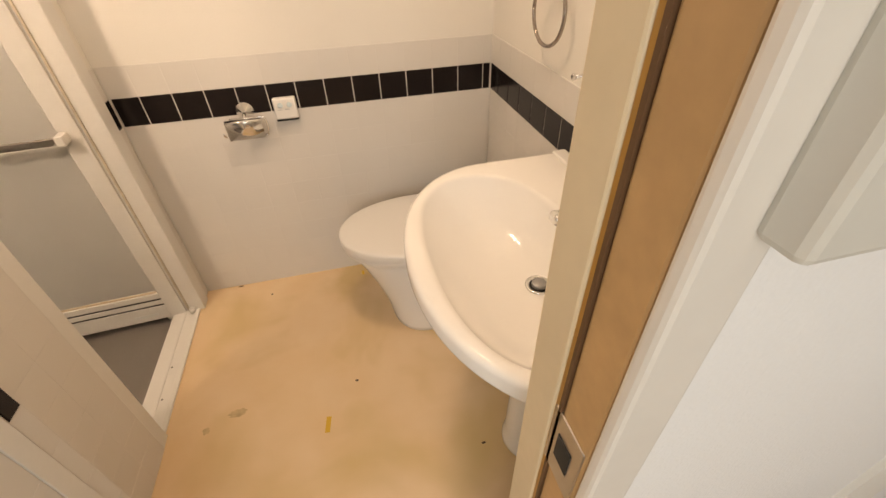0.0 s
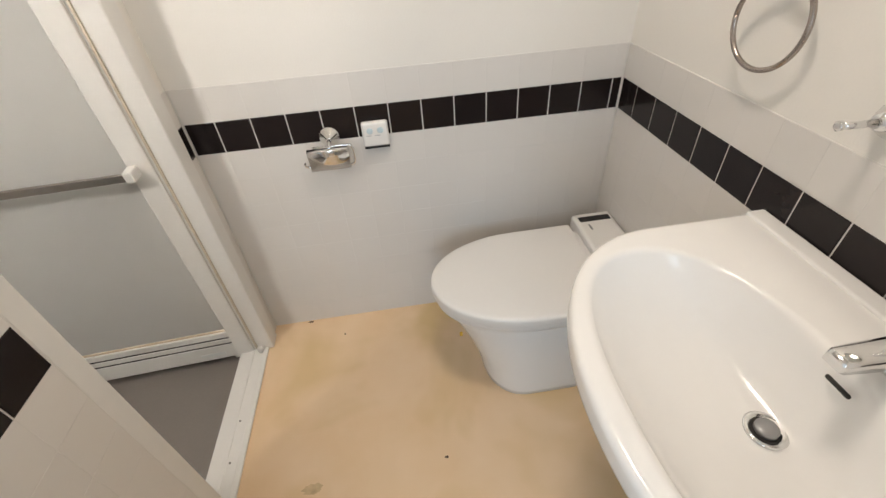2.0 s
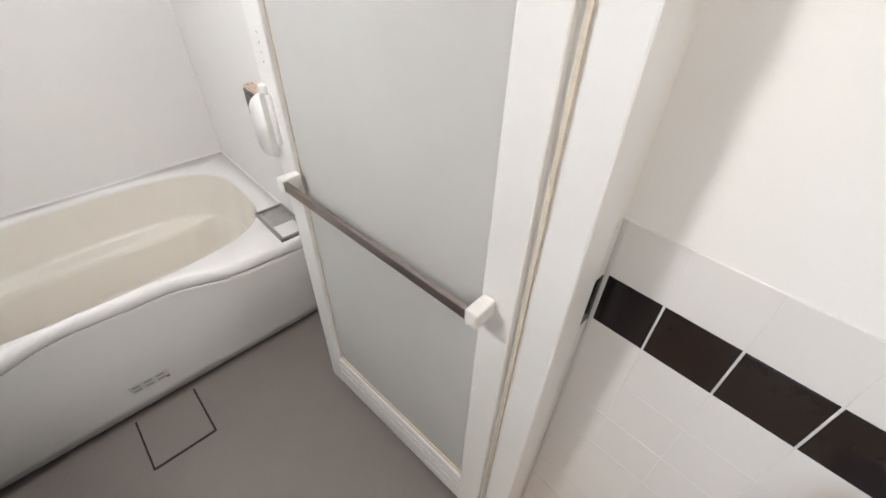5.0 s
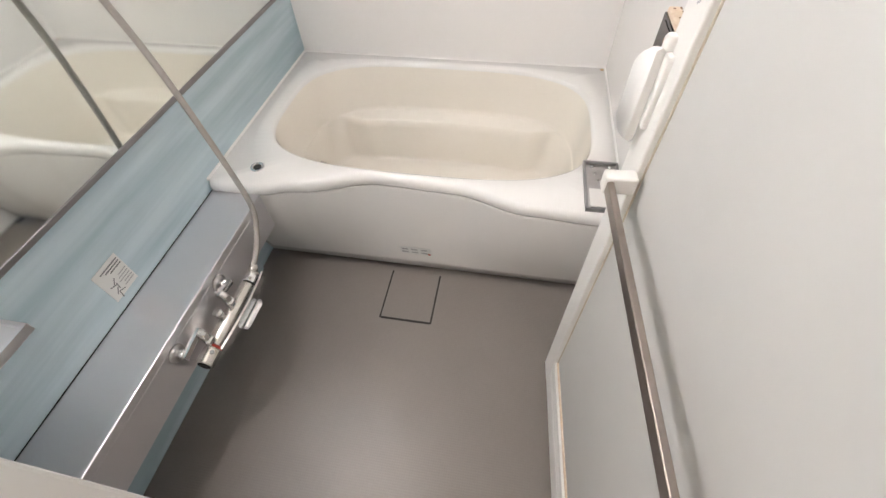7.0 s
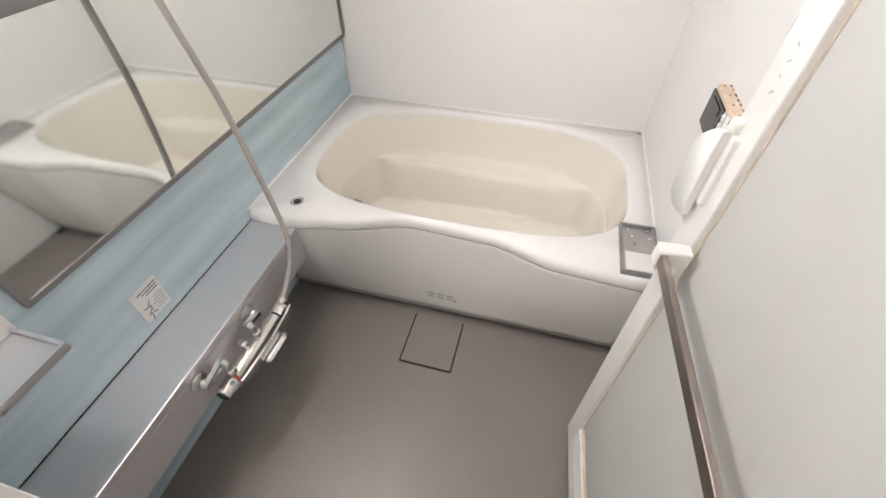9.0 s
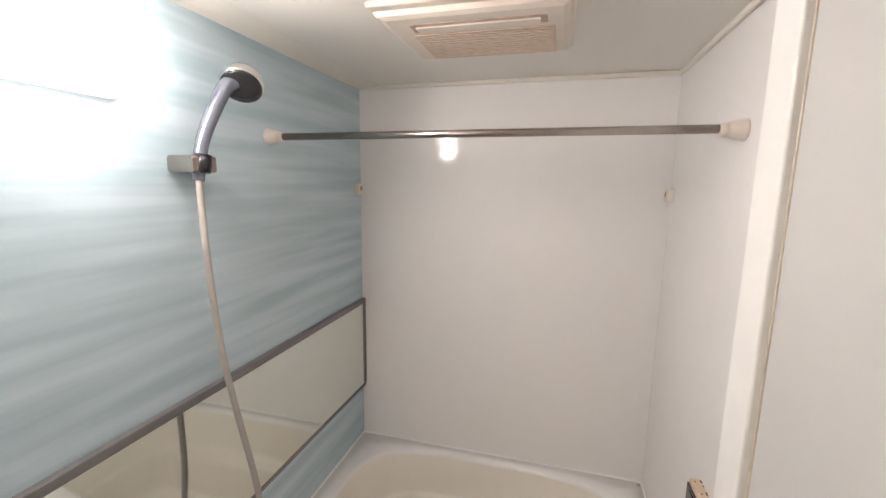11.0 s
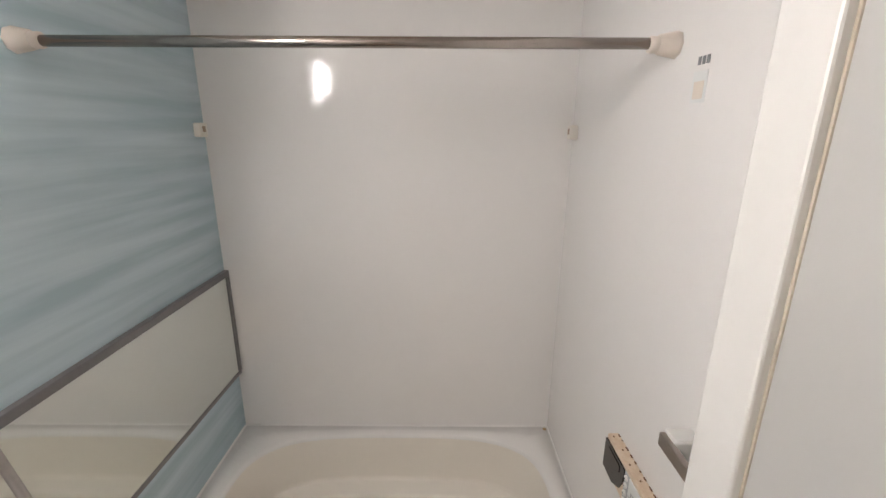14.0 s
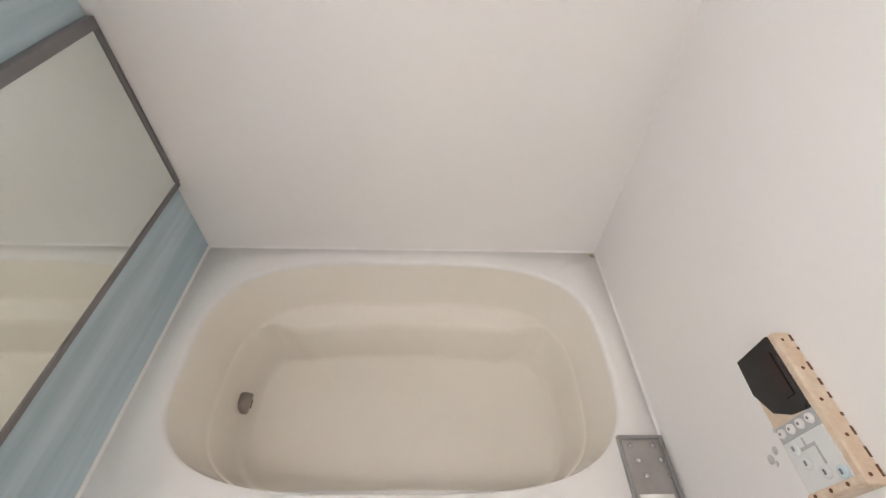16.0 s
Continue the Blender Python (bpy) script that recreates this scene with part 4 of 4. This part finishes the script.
def lamp_piece(name, section, mat, label):
    """A length of the lamp's cover with softened ends."""
    cy, cz = 0.010, (LZ0 + LZ1) / 2
    part(name, loft([[(x, BL + cy + (y - cy) * k, cz + (z - cz) * k) for y, z in section] for x, k in
                     ((LX0, 0.965), (LX0 + 0.002, 0.985), (LX0 + 0.007, 1.0), (LX1 - 0.007, 1.0), (LX1 - 0.002, 0.985), (LX1, 0.965))]), mat, wall_lamp, label)


# Collar is an added split of the one glass cover, dimmed near the wall.
lamp_piece("collar", [(0.010, LZ1 - 0.0195), (0.0845, LZ1 - 0.0195), (0.0845, LZ0 + 0.050), (0.0495, LZ0 + 0.0045), (0.036, LZ0), (0.010, LZ0)], LAMPDIMMED, "back part of the lamp glass, glow held low")
lamp_piece("shade", [(0.0850, LZ1 - 0.0195), (0.0995, LZ1 - 0.0195), (0.0995, LZ0 + 0.0855), (LD, LZ0 + 0.0845)] + lamp_front[1:8] + [(0.0500, LZ0 + 0.004), (0.0850, LZ0 + 0.050)], LAMPSHADE, "glowing white glass shade")
lamp_piece("front_glass", [(0.1000, LZ1 - 0.0195), (LD, LZ1 - 0.0195), (LD, LZ0 + 0.0860), (0.1000, LZ0 + 0.0860)], LAMPFRONT, "glowing white front glass")
lamp_piece("top_glass", [(0.010, LZ1), (LD - 0.008, LZ1), (LD - 0.002, LZ1 - 0.003), (LD, LZ1 - 0.010), (LD, LZ1 - 0.019), (0.010, LZ1 - 0.019)], LAMPDIMMED, "top of the lamp cover, glow held low")

# ---- bath: ceiling, rod and side wall ----
vent = thing("ceiling_vent", "beige bath dryer vent in the ceiling", "vent")
part("cover_plate", box(-1.437, -1.066, -0.838, -0.386, BH - 0.014, BH, 0.005), VENTWHITE, vent)
inner = part("raised_panel", loft([[(x, y, z) for x, y in ((-1.430 + d, -0.830 + d), (-1.092 - d, -0.830 + d), (-1.092 - d, -0.394 - d), (-1.430 + d, -0.394 - d))] for z, d in
                                   ((BH - 0.014, 0.0), (BH - 0.024, 0.006), (BH - 0.029, 0.020))]), VENTWHITE, vent)
flat(inner)
slot = part("outlet", box(-1.192, -1.146, -0.762, -0.448, BH - 0.0305, BH - 0.0285), VENTGRILL, vent, "brown outlet slot")
part("flap", box(-1.186, -1.158, -0.750, -0.462, BH - 0.0345, BH - 0.0303, 0.001), VENTWHITE, slot)
part("intake_bed", box(-1.408, -1.212, -0.772, -0.432, BH - 0.0298, BH - 0.0286), VENTGRILL, vent, "dusty brown intake")
for k in range(12):
    part("slat", box(-1.405 + 0.0165 * k, -1.394 + 0.0165 * k, -0.772, -0.432, BH - 0.0318, BH - 0.0296), DUSTY, vent, "dusty intake slat")
hatch = thing("ceiling_hatch", "flat inspection hatch with rounded corners in the bath ceiling", "hatch")
hatch_plan = outline(superellipse(-0.748, -0.608, 0.228, 0.218, 13), -0.748, -0.608, 160)
part("seam", loft([[(x, y, z) for x, y in inset(hatch_plan, -0.748, -0.608, -0.0035)] for z in (BH - 0.0012, BH)]), INK, hatch, "dark seam")
flat(part("lid", loft([[(x, y, z) for x, y in inset(hatch_plan, -0.748, -0.608, d)] for z, d in ((BH, 0.0), (BH - 0.0015, 0.0), (BH - 0.0018, 0.0008))]), CEILWHITE, hatch))
rod = thing("shower_rod", "steel drying rod across the bath", "rod")
part("pole", tube([(-1.235, BL + 0.03, 1.703), (-1.235, BR - 0.03, 1.706)], 0.0100, 20), RODSTEEL, rod)
for y0, a in ((BL, -90), (BR, 90)):
    socket = part("socket", lathe([(0.024, 0), (0.0235, 0.004), (0.021, 0.016), (0.0175, 0.034), (0.015, 0.036)], pose(-1.235, y0, 1.704, a, 0, 0), 8), VENTWHITE, rod, "cream plastic socket")
    part("collar", lathe([(0.0145, 0.030), (0.0145, 0.050), (0.0115, 0.052)], pose(-1.235, y0, 1.704, a, 0, 0), 18), VENTWHITE, socket)
rod_hook = thing("rod_bracket", "small cream plastic rod bracket in the corner", "bracket", "rod brackets", m=pose(-1.782, BL, 1.549))
part("block", box(-0.022, 0.022, 0.0, 0.024, -0.022, 0.022, 0.005), TRIM, rod_hook)
part("notch", box(-0.006, 0.010, 0.0242, 0.0255, -0.006, 0.012), VENTGRILL, rod_hook)
copy_thing(rod_hook, pose(-1.782, BR, 1.549, 0, 0, 180))
controller = thing("bath_controller", "old bath controller with rusty beige edges", "control panel")
case = part("case", box(-1.245, -1.045, -0.046, BR, 0.765, 0.857, 0.003), RUSTY, controller, "rust-stained beige case")
part("display", loft([[(x, -0.046 - d, z) for x, z in ((-1.243, 0.77), (-1.19, 0.767), (-1.155, 0.785), (-1.142, 0.812), (-1.138, 0.846), (-1.243, 0.846))] for d in (0, 0.004)]), BLACKGLOSS, controller, "black display window")
part("screen", box(-1.222, -1.16, -0.0515, -0.0498, 0.822, 0.838), MAROON, controller, "dark red screen")
part("key_band", box(-1.138, -1.117, -0.0485, -0.0455, 0.770, 0.847, 0.001), FAINT, controller, "worn grey key band")
part("keypad", box(-1.117, -1.056, -0.0485, -0.0455, 0.770, 0.847, 0.001), STICKER, controller, "worn white keypad")
for k in range(4):
    key = part("key", lathe([(0.0066, 0), (0.0060, 0.003), (0.0035, 0.0042)], pose(-1.128, -0.0485, 0.780 + 0.019 * k, 90, 0, 0), 16), LIDWHITE, controller, "small white round key")
    part("key_print", lathe([(0.0022, 0), (0.0020, 0.0006)], pose(-1.128, -0.0526, 0.780 + 0.019 * k, 90, 0, 0), 8), INK, key)
for k, (kx, kz) in enumerate(((-1.106, 0.787), (-1.086, 0.794), (-1.070, 0.815), (-1.064, 0.838))):
    key = part("key", lathe([(0.0078, 0), (0.0074, 0.0025), (0.0045, 0.0034)], pose(kx, -0.0485, kz, 90, 0, 0), 18), SKYINK if k == 3 else STICKER, controller, "pale blue key" if k == 3 else "worn white key")
    part("key_print", box(kx - 0.0032, kx + 0.003, -0.0524, -0.0518, kz - 0.0016, kz + 0.0018), INK, key)
part("printed_line", boxes((-1.104, -1.100, -0.0490, -0.0484, 0.795, 0.823), (-1.100, -1.078, -0.0490, -0.0484, 0.820, 0.823), (-1.114, -1.104, -0.0490, -0.0484, 0.805, 0.808)), FAINT, controller)
part("lower_ridge", box(-1.056, -1.046, -0.0520, -0.0455, 0.767, 0.855, 0.0025), RUSTY, controller, "rust-stained lower ridge")
rnd = random.Random(12)
for k in range(5):
    part("rust_spot", lathe([(0.0027, 0), (0.0022, 0.0012)], pose(-1.232 + 0.044 * k, -0.037 + 0.003 * (k % 2), 0.8564, 0, 0, 0), 9), RUST, case, "brown rust spot")
for k in range(3):
    part("rust_spot", lathe([(0.0027, 0), (0.0022, 0.0012)], pose(-1.051, -0.0518, 0.781 + 0.028 * k, 90, 0, 0), 9), RUST, case, "brown rust spot")
for k in range(9):
    x = -1.243 + 0.022 * k + 0.006 * rnd.random()
    part("rust_edge", box(x, x + 0.004 + 0.010 * rnd.random(), BR - 0.004 - 0.001 * rnd.random(), BR - 0.001, 0.8564, 0.8578, 0.0005), RUST, case, "rust along the back edge")
for k in range(4):
    part("rust_edge", box(-1.2465, -1.2445, -0.045 + 0.006 * rnd.random(), -0.036, 0.772 + 0.02 * k, 0.779 + 0.02 * k), RUST, case, "rust along the end")
for kx, kz, kr in ((-1.128, 0.715, 0.006), (-1.112, 0.706, 0.004), (-1.120, 0.698, 0.007), (-1.150, 0.735, 0.004)):
    smudge = lathe([(kr, 0), (kr * 0.8, 0.0006), (kr * 0.3, 0.0007)], pose(kx, BR, kz, 90, 0, 0), 9)
    tagged(mesh_object("wall_smudge", smudge, SMUDGE), "faint grey smudge on the white bath wall", "stain", "wall smudges")
wall_bar = thing("wall_towel_bar", "brown steel towel bar on the white bath wall", "towel bar")
part("rail", box(-1.0, -0.52, -0.075, -0.064, 1.035, 1.060, 0.002), BARBROWN, wall_bar)
for bx in (-0.985, -0.535):
    part("bracket", box(bx - 0.018, bx + 0.018, -0.066, BR, 1.025, 1.065, 0.004), PAINT, wall_bar)
note = thing("caution_label", "small caution label on the white bath wall", "label")
part("sheet", box(-1.162, -1.122, BR - 0.001, BR, 1.598, 1.648), STICKER, note)
for k in range(3):
    part("print", box(-1.155 + 0.012 * k, -1.147 + 0.012 * k, BR - 0.0008, BR, 1.658, 1.671), INK, note)
part("pictogram", box(-1.156, -1.128, BR - 0.0016, BR - 0.001, 1.604, 1.632), VENTWHITE, note, "faded pink pictogram")

# ---- wall tiles, last ----
TILE_MESHES = {}


def tile(parent, mat, o, u, w, h):
    """One tile: o its lower corner, u its run along the wall, standing proud of the wall."""
    key = (round(w, 4), round(h, 4), mat.name)
    if key not in TILE_MESHES:
        bm = bmesh.new()
        e, t = (0.0014, 0.0045) if mat is BLACKTILE else (0.0005, 0.0030)
        a = [bm.verts.new(p) for p in ((0, 0, 0), (w, 0, 0), (w, 0, h), (0, 0, h))]
        b = [bm.verts.new(p) for p in ((0, -t + 0.6 * e, 0), (w, -t + 0.6 * e, 0), (w, -t + 0.6 * e, h), (0, -t + 0.6 * e, h))]
        c = [bm.verts.new(p) for p in ((e, -t, e), (w - e, -t, e), (w - e, -t, h - e), (e, -t, h - e))]
        for p, q in ((a, b), (b, c)):
            for i in range(4):
                bm.faces.new((p[i], p[(i + 1) % 4], q[(i + 1) % 4], q[i]))
        bm.faces.new(c)
        finish(bm)
        me = bpy.data.meshes.new("tile")
        bm.to_mesh(me)
        bm.free()
        me.materials.append(mat)
        TILE_MESHES[key] = me
    ob = new("tile", TILE_MESHES[key])
    ob.parent = parent
    ob.matrix_world = pose(*o, 0, 0, u)


ROWS = [(BAND0 - 0.0971 * (k + 1), BAND0 - 0.0971 * k, False) for k in range(8)] + [(BAND0, BAND1, True), (BAND1, TILE_TOP, False)]
J = 0.0035


def tiled(parent, start, along, turn, edges):
    """Rows of tiles on a wall: start (x, y) of the run, along its direction, edges the joints."""
    for z0, z1, black in ROWS:
        z0 = max(z0, 0.0)
        for e0, e1 in zip(edges, edges[1:]):
            w = e1 - e0
            j = J if black else 0.0009
            tile(parent, BLACKTILE if black else PALETILE, (start[0] + along[0] * (e0 + j / 2), start[1] + along[1] * (e0 + j / 2), z0 + (0.0012 if black else 0.00045)),
                 turn, round(w - j, 4), round(z1 - z0 - (0.0024 if black else 0.0009), 4))


# backing bed of grout behind the tiles
structure("tile_bed_back", box(XL, XR, 0.0015, 0.004, 0.0, TILE_TOP), GROUT, "pale tile grout bed")
structure("tile_bed_right", box(XR + 0.0015, XR + 0.004, YF, 0.0, 0.0, TILE_TOP), GROUT, "pale tile grout bed")
structure("tile_bed_left", boxes((XL - 0.004, XL - 0.0015, -1.13, -0.748, 0.0, TILE_TOP), (XL - 0.004, XL - 0.0015, -0.045, 0.0, 0.0, TILE_TOP)), GROUT, "pale tile grout bed")
structure("tile_bed_nib", boxes((0.124, 0.1265, -1.30, -1.13, 0.0, TILE_TOP)), GROUT, "pale tile grout bed")
tiled(wall_back, (0.0, 0.004), (1, 0), 0, [XL + 0.004] + [0.1 * k for k in range(13)] + [XR - 0.003])
tiled(wall_right, (XR + 0.004, 0.0), (0, -1), -90, [0.004] + [0.09 + 0.1 * k for k in range(13)] + [-YF])
tiled(wall_left, (XL - 0.004, 0.0), (0, 1), 90, [-1.128, -1.046, -0.946, -0.846, -0.75])
tiled(wall_left, (XL - 0.004, 0.0), (0, 1), 90, [-0.045, -0.003])
tiled(nib, (0.124, 0.0), (0, 1), 90, [-1.30, -1.197])
tiled(nib, (0.124, 0.0), (0, 1), 90, [-1.162, -1.131])
# White strip filling the gap between the nib's two tile runs.
structure("door_stop", box(0.124, 0.129, -1.196, -1.163, 0.0, 2.02, 0.0015), PAINT, "white painted strip between the tile runs")
